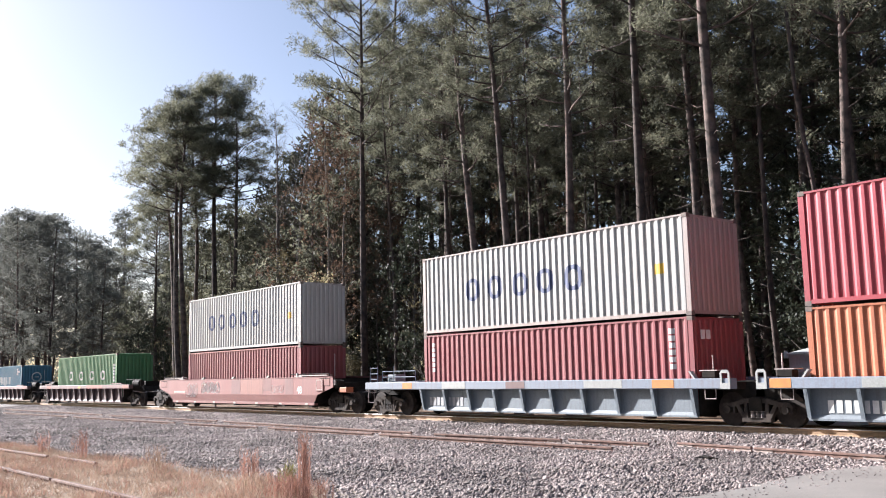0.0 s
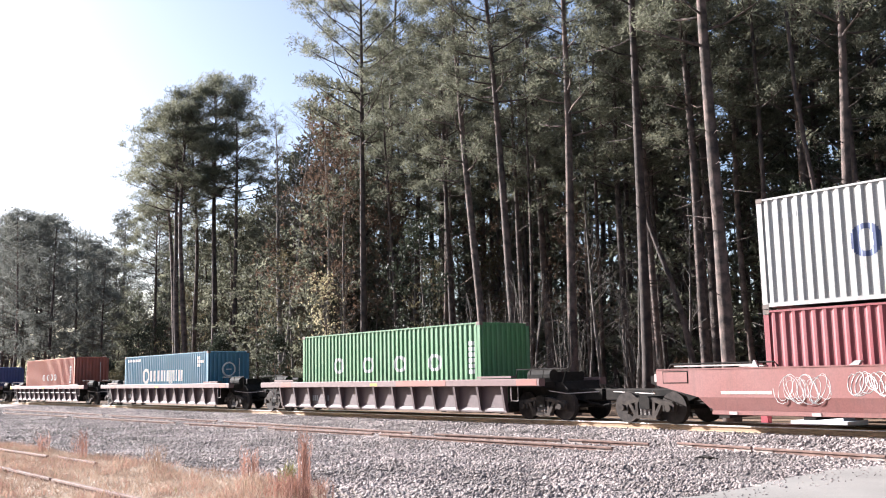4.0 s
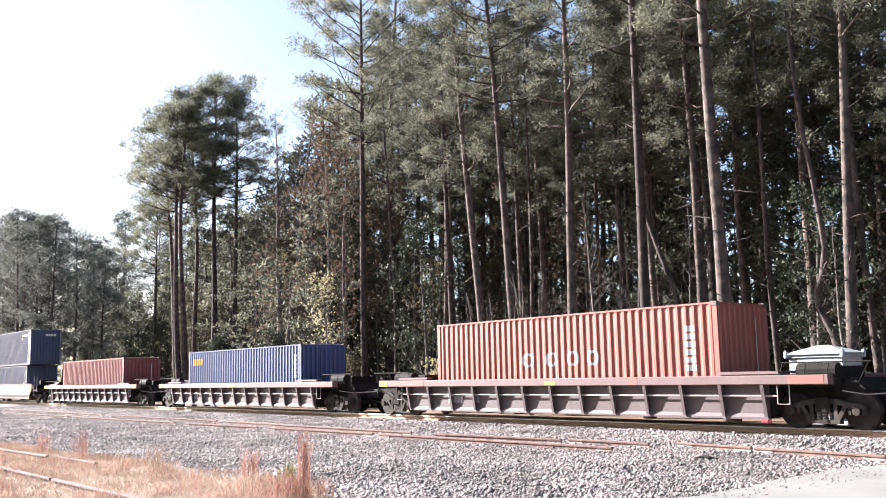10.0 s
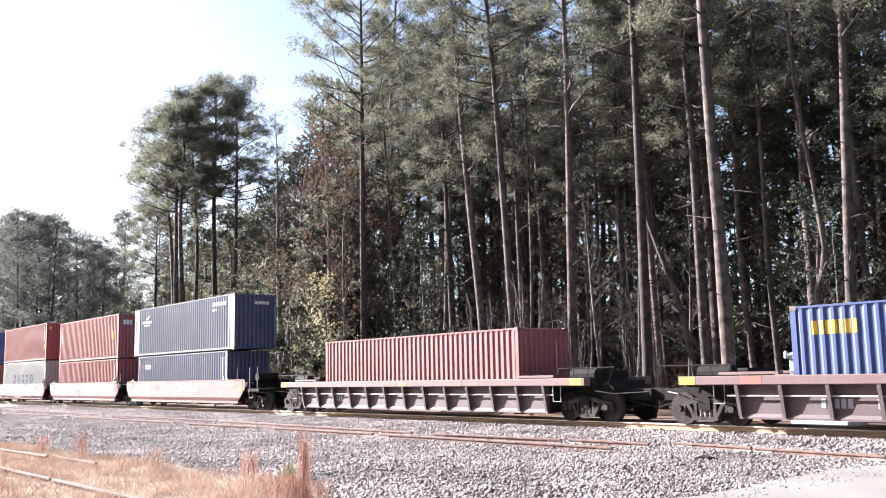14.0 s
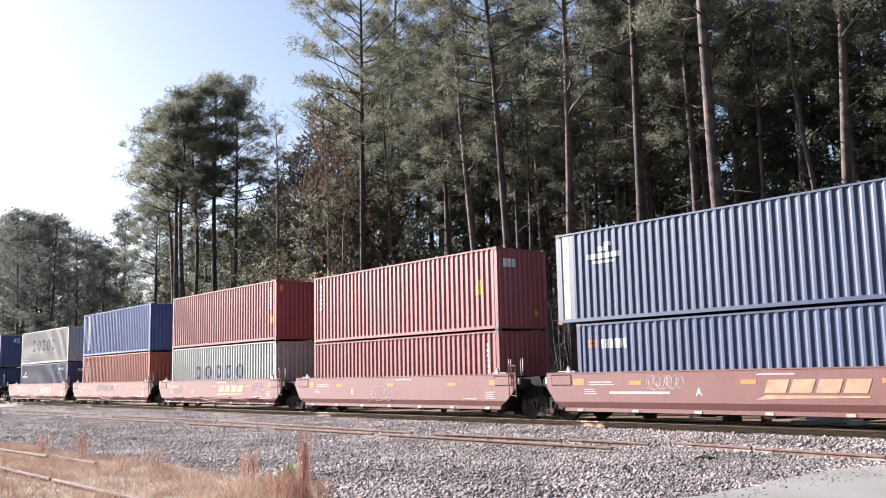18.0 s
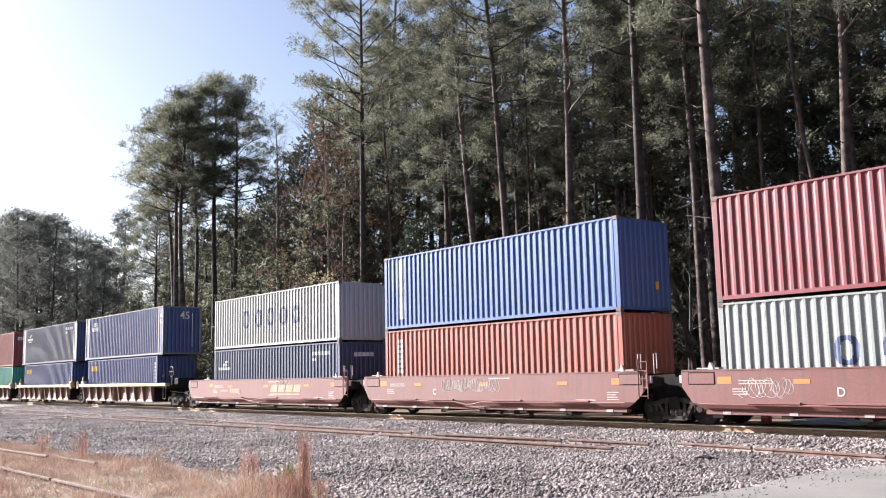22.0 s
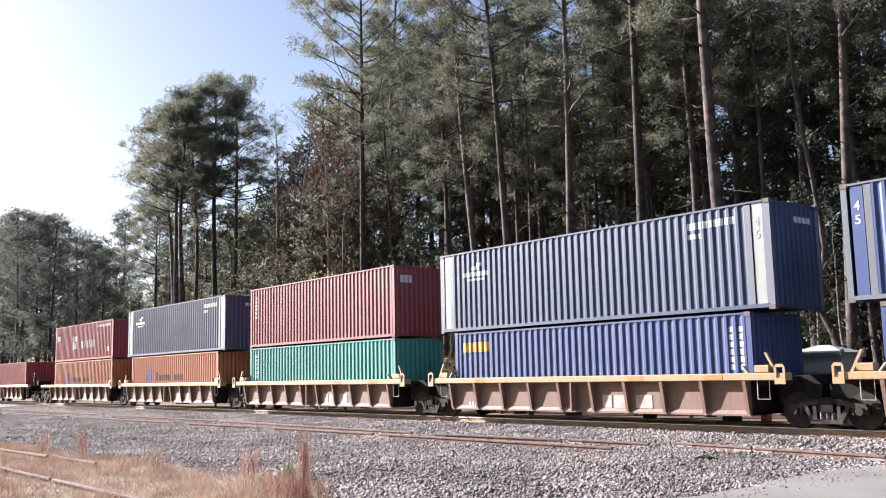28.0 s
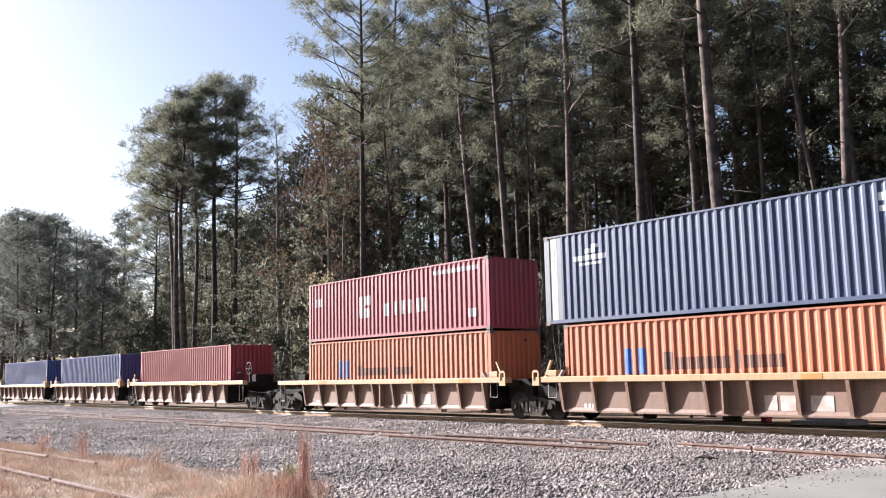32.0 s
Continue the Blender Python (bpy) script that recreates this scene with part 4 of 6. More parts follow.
# the leading end of the first red car: data panel, tank and tall hand posts
part("data_panel", Shape().box(7.9, 8.4, -1.512, -1.502, 0.92, 1.38), MARK_AMBER, cars[8], "worn orange panel")
part("air_tank", Shape().tube([(8.75, -0.9, 1.62), (8.75, 0.2, 1.62)], 0.2, 12), BLACK_IRON, cars[8], "black air tank")
for x, y in ((7.75, -1.46), (8.95, -1.40), (9.75, -1.40)):
    part("hand_post", Shape().tube([(x, y, 0.95), (x, y, 2.05), (x + 0.06, y, 2.1)], 0.028, 6), P["post_grey"], cars[8], "tall grey hand post")
part("step_iron", Shape().tube([(9.0, -1.46, 1.0), (9.0, -1.46, 0.62), (9.4, -1.46, 0.62), (9.4, -1.46, 1.0)], 0.016, 5), PIPE, cars[8], "hanging step iron")
part("end_deck", Shape().box(8.3, 9.9, -1.42, 1.42, 0.92, 1.06), BLACK_IRON, cars[8])
squiggle(cars[12], 0.9, 1.1, 1.4, 0.34, 12, 14)
text_rows(cars[12], -4.7, 0.92, 0.8, 0.2, 1, MARK_TAN)
for k in range(6):
    car_mark(cars[12], "number_bar", -3.65 + k * 0.2, -3.51 + k * 0.2, 0.84, 1.06, MARK_TAN)
# the pink-red car
stencil(cars[2], "48", 6.5, 0.84, 0.46)
squiggle(cars[2], -5.5, 0.62, 1.15, 0.75, 13, 14)
squiggle(cars[2], -3.65, 0.82, 1.95, 0.58, 14, 22, r=0.012)
squiggle(cars[2], 3.75, 0.84, 1.5, 0.4, 15, 10)
text_rows(cars[2], -7.3, 0.86, 1.5, 0.2, 1)
part("end_panel", Shape().box(7.95, 8.55, -1.54, -1.502, 0.95, 1.46), P["car_pink"], cars[2])
for x0, x1, z0, z1 in ((8.0, 8.5, 1.40, 1.43), (8.0, 8.5, 0.98, 1.01), (8.0, 8.03, 1.01, 1.40), (8.47, 8.5, 1.01, 1.40)):
    car_mark(cars[2], "panel_border", x0, x1, z0, z1, MARK_FADED, -1.5405)
FADED_ORANGE = paint("car_faded_orange", (0.41, 0.155, 0.112), amount=0.5, rough=0.7)
FADED_GREY = paint("car_faded_grey", (0.31, 0.125, 0.112), amount=0.6, rough=0.7)
for x0, x1, z0, z1, m in ((-0.2, 0.75, 0.80, 1.50, FADED_GREY), (0.8, 3.1, 0.80, 1.50, FADED_ORANGE), (3.12, 3.9, 0.95, 1.5, P["car_red"]), (5.2, 5.95, 0.80, 1.5, FADED_GREY)):
    car_mark(cars[2], "paint_patch", x0, x1, z0, z1, m, -1.5015)
part("step_box", Shape().box(9.75, 10.25, -1.45, -1.1, 0.88, 1.1, 0.02), P["orange"], cars[2], "worn orange step box")
text_rows(cars[2], 8.05, 1.02, 0.4, 0.34, 3)
for x in (-3.6, -0.1, 3.5):
    part("guide_lug", Shape().run([(x - 0.12, 1.55), (x + 0.12, 1.55), (x + 0.2, 1.66), (x + 0.05, 1.66)], -1.52, -1.4, "y"), P["white"], cars[2], "white guide lug")
for e in (-1, 1):
    part("grab_rail", Shape().tube([(e * 5.6, -1.45, 1.56), (e * 5.7, -1.45, 1.68), (e * 8.9, -1.45, 1.68), (e * 9.0, -1.45, 1.56)], 0.022, 5), BLACK_IRON, cars[2])
    part("grab_rail", Shape().box(*sorted((e * 6.2, e * 8.8)), -1.46, -1.2, 1.60, 1.64), PIPE, cars[2])
# ribbed cars: numbers as bars, patches of paint
for i in (3, 4, 5, 6, 7):
    c = cars[i]
    for x, w in ((-5.33, 1.0), (-3.93, 0.5)):
        for k in range(int(w / 0.17)):
            car_mark(c, "number_bar", x + k * 0.17, x + k * 0.17 + 0.12, 0.53, 0.76, MARK_GREY, -1.367)
    car_mark(c, "reflector", -0.2, 0.28, 1.14, 1.24, MARK_YELLOW, -1.602)
    for x in {5: (-9.3,), 6: (-9.3,), 7: (-9.3, 8.75)}.get(i, ()):
        car_mark(c, "yellow_patch", x, x + 0.5, 1.12, 1.33, MARK_YELLOW, -1.602)
    for x, w in ((-7.4, 0.9), (3.2, 0.35), (8.3, 0.95)):
        car_mark(c, "red_patch", x, x + w * (1 if i % 2 else 0.7), 1.12, 1.33, MARK_LIGHTRED, -1.6015)
car_mark(cars[3], "red_patch", 1.55, 4.6, 1.12, 1.33, MARK_LIGHTRED, -1.602)
for i in (0, 1):
    for x, w, m in ((-4.6, 1.3, P["grey"]), (-1.2, 0.9, P["chord_brown"]), (2.3, 1.5, P["grey"]), (4.9, 0.75, MARK_AMBER), (-7.0, 0.6, MARK_AMBER)):
        car_mark(cars[i], "paint_patch", x, x + w, 1.03, 1.26, m, -1.602)
    for k in range(9):
        car_mark(cars[i], "number_bar", -5.6 + k * 0.22, -5.45 + k * 0.22, 0.42, 0.72, MARK_GREY if i else MARK_WHITE, -1.367)
for i in range(13, 21):
    c = cars[i]
    part("rib", Shape().box(-0.14, -0.08, -1.585, -1.35, 0.34, 1.2), P["car_tan"], c)
    for x, w in ((1.0, 0.36), (1.45, 0.42), (2.27, 0.6)):
        car_mark(c, "emblem", x, x + w, 0.45, 0.83, MARK_FADED, -1.367)
    for k in range(3):
        car_mark(c, "number_bar", -5.2 + k * 0.16, -5.09 + k * 0.16, 0.42, 0.56, MARK_WHITE, -1.367)
    for x, w in ((-4.6, 0.5), (2.2, 0.55), (4.8, 0.6)):
        car_mark(c, "paint_patch", x, x + w, 1.24, 1.37, MARK_AMBER, -1.602)
for i, x in ((13, 7.75), (18, 7.7)):
    z = 1.30
    stand = Shape().box(x - 0.05, x + 0.05, -0.98, -0.9, z, z + 0.75)
    part("brake_stand", stand, BLACK_IRON, cars[i])
    ring = Shape()
    ring.tube([(x + 0.30 * math.cos(a * math.pi / 6), -1.0, z + 0.75 + 0.30 * math.sin(a * math.pi / 6)) for a in range(13)], 0.02, 5)
    for a in range(3):
        c, q = 0.3 * math.cos(a * math.pi / 3), 0.3 * math.sin(a * math.pi / 3)
        ring.tube([(x - c, -1.0, z + 0.75 - q), (x + c, -1.0, z + 0.75 + q)], 0.014, 4)
    part("brake_wheel", ring, CASTING, cars[i], "spoked hand brake wheel")


# ---- ground, track and yard ----
def ground_height(x, y):
    d = abs(y - TRACK_Y)
    bed = -0.19 if d < 1.9 else -0.19 - 0.10 * min(1.0, (d - 1.9) / 1.2)
    far = 0.0 if y < 27 else 0.06 * min(y - 27, 12) * (0.6 + 0.4 * noise.noise(Vector((x * 0.05, y * 0.05, 0))))
    return bed + far * 0.5 + 0.03 * noise.noise(Vector((x * 0.7, y * 0.7, 3.0)))


def ground_material():
    m = material("ground", (0.138, 0.120, 0.111), (0.205, 0.178, 0.166), rough=0.9, scale=0.6, fine=22, bump=0.6)
    nt = m.node_tree
    N, L = nt.nodes, nt.links
    b = N["Principled BSDF"]
    stone = b.inputs["Base Color"].links[0].from_socket
    tc = N.new("ShaderNodeTexCoord")
    vor = N.new("ShaderNodeTexVoronoi")
    vor.inputs["Scale"].default_value = 17
    L.new(tc.outputs["Object"], vor.inputs["Vector"])
    sep = N.new("ShaderNodeSeparateColor")
    L.new(vor.outputs["Color"], sep.inputs[0])
    val = N.new("ShaderNodeMapRange")
    val.inputs["To Min"].default_value, val.inputs["To Max"].default_value = 0.45, 1.35
    L.new(sep.outputs[0], val.inputs["Value"])
    hs = N.new("ShaderNodeHueSaturation")
    L.new(stone, hs.inputs["Color"])
    L.new(val.outputs[0], hs.inputs["Value"])
    # leaf litter under the trees, beyond the track
    xyz = N.new("ShaderNodeSeparateXYZ")
    L.new(tc.outputs["Object"], xyz.inputs[0])
    nz = N.new("ShaderNodeTexNoise")
    nz.inputs["Scale"].default_value = 0.8
    L.new(tc.outputs["Object"], nz.inputs["Vector"])
    wob = N.new("ShaderNodeMath")
    wob.operation = "MULTIPLY_ADD"
    wob.inputs[1].default_value = 3.0
    L.new(nz.outputs["Fac"], wob.inputs[0])
    L.new(xyz.outputs["Y"], wob.inputs[2])

    def blend(lo, hi, colour, colour2, under):
        mr = N.new("ShaderNodeMapRange")
        mr.inputs["From Min"].default_value, mr.inputs["From Max"].default_value = lo, hi
        L.new(wob.outputs[0], mr.inputs["Value"])
        ns = N.new("ShaderNodeTexNoise")
        ns.inputs["Scale"].default_value = 5.0
        ns.inputs["Detail"].default_value = 6
        L.new(tc.outputs["Object"], ns.inputs["Vector"])
        two = N.new("ShaderNodeMixRGB")
        two.inputs[1].default_value, two.inputs[2].default_value = (*colour, 1), (*colour2, 1)
        L.new(ns.outputs["Fac"], two.inputs[0])
        mx = N.new("ShaderNodeMixRGB")
        L.new(mr.outputs[0], mx.inputs[0])
        L.new(under, mx.inputs[1])
        L.new(two.outputs[0], mx.inputs[2])
        return mx.outputs[0]
    litter = hs.outputs["Color"]
    back = blend(24.0, 24.4, (0.16, 0.15, 0.14), (0.27, 0.25, 0.24), litter)
    litter = blend(27.0, 28.2, (0.10, 0.06, 0.035), (0.19, 0.12, 0.07), back)
    soil = blend(10.3, 9.3, (0.22, 0.165, 0.115), (0.31, 0.25, 0.185), litter)
    L.new(soil, b.inputs["Base Color"])
    bp = b.inputs["Normal"].links[0].from_node
    bp.inputs["Distance"].default_value = 0.03
    L.new(vor.outputs["Distance"], bp.inputs["Height"])
    bp.invert = True
    return m


def spaced(a, b, step, far):
    mid = list(np.arange(a, b + step / 2, step))
    out, d, lo, hi = [], step, a, b
    while hi < far:
        d *= 1.6
        lo, hi = lo - d, hi + d
        out.append((lo, hi))
    return [p[0] for p in reversed(out)] + mid + [p[1] for p in out]


gx, gy = spaced(-70, 6, 0.8, 3000), spaced(2, 46, 0.5, 3000)
verts = np.array([(x, y, ground_height(x, y)) for y in gy for x in gx])
nx, ny = len(gx), len(gy)
faces = np.array([(j * nx + i, j * nx + i + 1, (j + 1) * nx + i + 1, (j + 1) * nx + i) for j in range(ny - 1) for i in range(nx - 1)])
ground = new("ground", raw_mesh("ground", verts, faces, ground_material()))
tagged(ground, "pale grey gravel yard with leaf litter beyond the track", "ground", kind="structure")

RAIL_SIDE = material("rail_rust", (0.29, 0.195, 0.122), (0.39, 0.275, 0.178), rough=0.85, scale=4, fine=50)
RAIL_RED = material("rail_red_rust", (0.105, 0.063, 0.05), (0.19, 0.118, 0.096), rough=0.9, scale=4, fine=50)
RAIL_HEAD = material("rail_head", (0.72, 0.69, 0.66), (0.62, 0.58, 0.55), rough=0.42, metal=0.3, scale=3, fine=30, bump=0.02)
TIE = material("tie_wood", (0.10, 0.072, 0.052), (0.19, 0.14, 0.10), rough=0.9, scale=4, fine=30, bump=0.4, vary=0.3)


def rail_outline(y, z):
    """Foot, web and head of a rail whose top is at z."""
    half = [(0.07, -0.18), (0.07, -0.168), (0.02, -0.155), (0.009, -0.14), (0.009, -0.05), (0.036, -0.04), (0.036, -0.008), (0.028, 0.0)]
    return [(y + a, z + b) for a, b in half] + [(y - a, z + b) for a, b in reversed(half)]


track = tagged(new("railway_track"), "main railway track with worn bright rails on dark wooden ties", "railway track")
for y in (TRACK_Y - 0.755, TRACK_Y + 0.755):
    r = part("rail", Shape().run(rail_outline(y, 0.0), -400, 60), RAIL_SIDE, track, "rusty steel rail with a bright head")
    face = [(y - 0.040, -0.022), (y - 0.034, 0.0), (y - 0.022, 0.004), (y + 0.022, 0.004), (y + 0.034, 0.0), (y + 0.040, -0.022), (y + 0.034, -0.022), (y, -0.006), (y - 0.034, -0.022)]
    part("running_face", Shape().run(face, -400, 60), RAIL_HEAD, r, "worn bright running face")
tie_shape = Shape().box(-0.115, 0.115, -1.32, 1.32, -0.36, -0.178, 0.0)
tie_mesh = tie_shape.mesh("tie")
tie_mesh.materials.append(TIE)
rng = random.Random(5)
for k in range(210):
    t = part("tie", tie_mesh, None, track)
    t.location = (-104 + k * 0.52 + rng.uniform(-0.03, 0.03), TRACK_Y + rng.uniform(-0.06, 0.06), rng.uniform(-0.01, 0.004))
    t.rotation_euler = (0, 0, rng.uniform(-0.02, 0.02))

plate_mesh = Shape().box(-0.09, 0.09, -0.16, 0.16, -0.181, -0.166).mesh("tie_plate")
plate_mesh.materials.append(RAIL_SIDE)


def loose_rail(x0, y0, x1, y1, top=-0.165, label="rusty red spare rail lying on the gravel"):
    """One length of rail between two places on the ground."""
    d = Vector((x1 - x0, y1 - y0, 0))
    ob = part("spare_rail", Shape().run(rail_outline(0, 0), 0, d.length), RAIL_RED)
    ob.matrix_world = Matrix.LocRotScale((x0, y0, top), Euler((0, 0, math.atan2(d.y, d.x))), None)
    tagged(ob, label, "rail", "spare rails beside the track")
    return ob


BAR_STEEL = material("joint_bar_steel", (0.36, 0.31, 0.28), (0.24, 0.17, 0.14), rough=0.7, scale=9)
# x, y of both ends of each length
SPARE_RAILS = [(-70.30, 17.42, -50.85, 17.47), (-49.67, 17.42, -37.00, 17.51), (-36.20, 17.46, -23.03, 17.24), (-21.85, 17.20, -17.10, 17.58), (-17.02, 17.77, -14.45, 17.78), (-61.80, 15.26, -50.52, 15.59), (-49.38, 15.51, -37.39, 15.84), (-36.34, 15.78, -30.65, 16.06), (-29.90, 16.10, -23.63, 16.24), (-23.22, 16.21, -14.36, 16.39), (-14.06, 18.37, -11.93, 18.13), (-11.83, 18.10, -8.85, 17.84)]
OLD_RAILS = [(-35.24, 6.43, -23.79, 6.89), (-23.17, 6.99, -20.82, 7.05), (-27.98, 5.23, -18.11, 5.32), (-17.96, 5.32, -13.75, 5.37)]
for row in SPARE_RAILS:
    spare = loose_rail(*row)
    long = math.hypot(row[2] - row[0], row[3] - row[1])
    for x0 in (0.0, long - 0.46):
        part("joint_bar", Shape().run([(-0.045, -0.14), (-0.02, -0.12), (-0.02, -0.06), (-0.045, -0.045), (-0.03, -0.045), (-0.012, -0.06), (-0.012, -0.13)], x0, x0 + 0.46), BAR_STEEL, spare, "pale worn joint bar")
for row in OLD_RAILS:
    tagged(loose_rail(*row, top=-0.19), "rusty old rail half buried in dry grass", "rail", "rails of the abandoned siding")

PAVING = material("paving", (0.165, 0.153, 0.139), (0.212, 0.198, 0.180), rough=0.9, scale=0.5, fine=45, bump=0.12, dirt=(0.16, 0.15, 0.14), dirt_amount=0.5)
edge = [(-60, 0.5), (-30, 1.4), (-17, 3.4), (-15, 4.35), (-12.6, 5.6), (-10, 8.2), (-8.5, 10.4), (-8.25, 11.2), (-8.25, 12.1), (-8.45, 13.2), (-8.55, 14.2), (-8.6, 15.5), (-8.4, 16.5), (-7.8, 17.1), (-5, 17.4), (14, 17.6), (14, -30), (-60, -30)]
rp = random.Random(8)
ragged = []
for (xa, ya), (xb, yb) in zip(edge, edge[1:] + edge[:1]):
    n = 1 if max(abs(xa), abs(xb)) > 30 or min(ya, yb) < -5 else max(1, int(math.hypot(xb - xa, yb - ya) / 0.16))
    ragged += [(xa + (xb - xa) * k / n + (rp.gauss(0, 0.05) if n > 1 else 0), ya + (yb - ya) * k / n + (rp.gauss(0, 0.05) if n > 1 else 0)) for k in range(n)]
pave = part("pavement", Shape().run(list(reversed(ragged)), -0.4, -0.235, "z"), PAVING)
tagged(pave, "worn pale concrete drive with a ragged gravel edge", "pavement", kind="structure")


# ---- loose stones, grass and weeds ----
STONE = material("ballast_stone", (0.142, 0.118, 0.109), (0.284, 0.236, 0.218), rough=0.9, scale=0.5, fine=30, bump=0.2)
nt = STONE.node_tree
geo = nt.nodes.new("ShaderNodeNewGeometry")
hs = nt.nodes.new("ShaderNodeHueSaturation")
mr = nt.nodes.new("ShaderNodeMapRange")
mr.inputs["To Min"].default_value, mr.inputs["To Max"].default_value = 0.48, 1.45
nt.links.new(geo.outputs["Random Per Island"], mr.inputs["Value"])
nt.links.new(mr.outputs[0], hs.inputs["Value"])
nt.links.new(nt.nodes["Principled BSDF"].inputs["Base Color"].links[0].from_socket, hs.inputs["Color"])
nt.links.new(hs.outputs["Color"], nt.nodes["Principled BSDF"].inputs["Base Color"])


def inside(poly, x, y):
    c = np.zeros(len(x), bool)
    for (x0, y0), (x1, y1) in zip(poly, poly[1:] + poly[:1]):
        hit = ((y0 > y) != (y1 > y)) & (x < (x1 - x0) * (y - y0) / (y1 - y0 + 1e-9) + x0)
        c ^= hit
    return c


def bed_height(x, y):
    d = np.abs(y - TRACK_Y)
    return np.where(d < 1.9, -0.19, -0.19 - 0.10 * np.minimum(1, (d - 1.9) / 1.2))


GRASS_PATCH = [(-60, 0.6), (-30, 1.5), (-17, 3.5), (-15, 4.45), (-12.6, 5.7), (-12.1, 6.4), (-12.0, 7.4), (-13.2, 8.2), (-16, 8.45), (-20, 8.3), (-25, 7.9), (-33, 7.7), (-60, 8.5)]
rg = np.random.default_rng(11)


def stones(n, x0, x1, y0, y1, low, high, avoid=(), strew=0):
    x, y = rg.uniform(x0, x1, n), rg.uniform(y0, y1, n)
    keep = inside(edge, x, y) & (rg.random(n) < strew) if strew else ~inside(edge, x, y)
    for a in avoid:
        keep &= ~inside(a, x, y)
    x, y = x[keep], y[keep]
    n = len(x)
    r = rg.uniform(low, high, n) * np.where(rg.random(n) < 0.06, 1.6, 1)
    base = np.array([(1, 0, 0), (0.2, 1, 0.1), (-1, 0.1, 0), (-0.1, -1, -0.1), (0.1, 0.1, 0.8), (0, 0, -0.6)])
    pts = base[None] * r[:, None, None] * rg.uniform(0.6, 1.3, (n, 6, 3))
    a = rg.uniform(0, 6.28, n)
    c, s = np.cos(a)[:, None], np.sin(a)[:, None]
    tilt = rg.uniform(-0.6, 0.6, (n, 1))
    px, py, pz = pts[..., 0] * c - pts[..., 1] * s, pts[..., 0] * s + pts[..., 1] * c, pts[..., 2]
    pz, px = pz * np.cos(tilt) + px * np.sin(tilt), px * np.cos(tilt) - pz * np.sin(tilt)
    v = np.stack([px + x[:, None], py + y[:, None], pz + ((-0.235 if strew else bed_height(x, y)) + r * 0.25)[:, None]], -1).reshape(-1, 3)
    f = np.array([(0, 1, 4), (1, 2, 4), (2, 3, 4), (3, 0, 4), (1, 0, 5), (0, 3, 5)])
    return v, (f[None] + 6 * np.arange(n)[:, None, None]).reshape(-1, 3)


for name, args in (("ballast", (56000, -80, -6, 18.0, 22.04, 0.024, 0.050)), ("gravel", (66000, -30, -7, 7.0, 18.2, 0.019, 0.040, (GRASS_PATCH,))), ("gravel", (70000, -90, -30, 7.5, 18.2, 0.024, 0.048, (GRASS_PATCH,))),
                   ("gravel", (600, -8.9, -7.6, 9.0, 18.0, 0.008, 0.022, (), 0.8)), ("gravel", (250, -8.9, -2.0, 15.6, 18.3, 0.010, 0.024, (), 0.7)), ("gravel", (260, -12, -4, 5, 18, 0.006, 0.014, (), 0.6))):
    v, f = stones(*args)
    tagged(new(name, raw_mesh(name, v, f, STONE)), "loose angular grey crushed stone on the ground", "gravel", kind="stuff")

STRAW = foliage("dry_grass", (0.29, 0.200, 0.145), (0.48, 0.362, 0.275), 0.25, 0.8)
STRAW_RED = foliage("red_grass", (0.28, 0.146, 0.112), (0.43, 0.260, 0.202), 0.25, 0.8)
GREEN_WEED = foliage("green_weed", (0.13, 0.13, 0.045), (0.25, 0.225, 0.09), 0.3, 0.7)


def blades(x, y, z, high, wide, bend):
    """Narrow bent blades, two triangles and a tip each."""
    n = len(x)
    a = rg.uniform(0, 6.28, n)
    dx, dy = np.cos(a), np.sin(a)
    lean = bend * rg.uniform(0.2, 1.0, n) * high
    b = rg.uniform(0, 6.28, n)
    lx, ly = np.cos(b) * lean, np.sin(b) * lean
    p0 = np.stack([x - dx * wide, y - dy * wide, z], -1)
    p1 = np.stack([x + dx * wide, y + dy * wide, z], -1)
    p2 = np.stack([x + dx * wide * 0.8 + lx * 0.4, y + dy * wide * 0.8 + ly * 0.4, z + high * 0.6], -1)
    p3 = np.stack([x - dx * wide * 0.8 + lx * 0.4, y - dy * wide * 0.8 + ly * 0.4, z + high * 0.6], -1)
    p4 = np.stack([x + lx, y + ly, z + high], -1)
    v = np.stack([p0, p1, p2, p3, p4], 1).reshape(-1, 3)
    f = np.array([(0, 1, 2), (0, 2, 3), (3, 2, 4)])
    return v, (f[None] + 5 * np.arange(n)[:, None, None]).reshape(-1, 3)


def grass(name, n, mat, low, high, wide, bend, label, clump=0.0, patch=GRASS_PATCH, area=(-34, -11.8, 3.2, 8.8)):
    x, y = rg.uniform(area[0], area[1], n), rg.uniform(area[2], area[3], n)
    if clump:
        k = np.sin(x * 2.1 + np.sin(y * 1.7) * 2) * np.cos(y * 2.6 + np.sin(x * 1.3) * 2) + rg.normal(0, 0.25, n)
        x, y = x[k > clump], y[k > clump]
    keep = inside(patch, x, y) & (rg.random(len(x)) < np.clip((8.9 - y) / 1.2, 0.1, 1))
    x, y = x[keep], y[keep]
    h = rg.uniform(low, high, len(x))
    v, f = blades(x, y, np.full(len(x), -0.29), h, wide, bend)
    tagged(new(name, raw_mesh(name, v, f, mat)), label, "grass", kind="stuff")


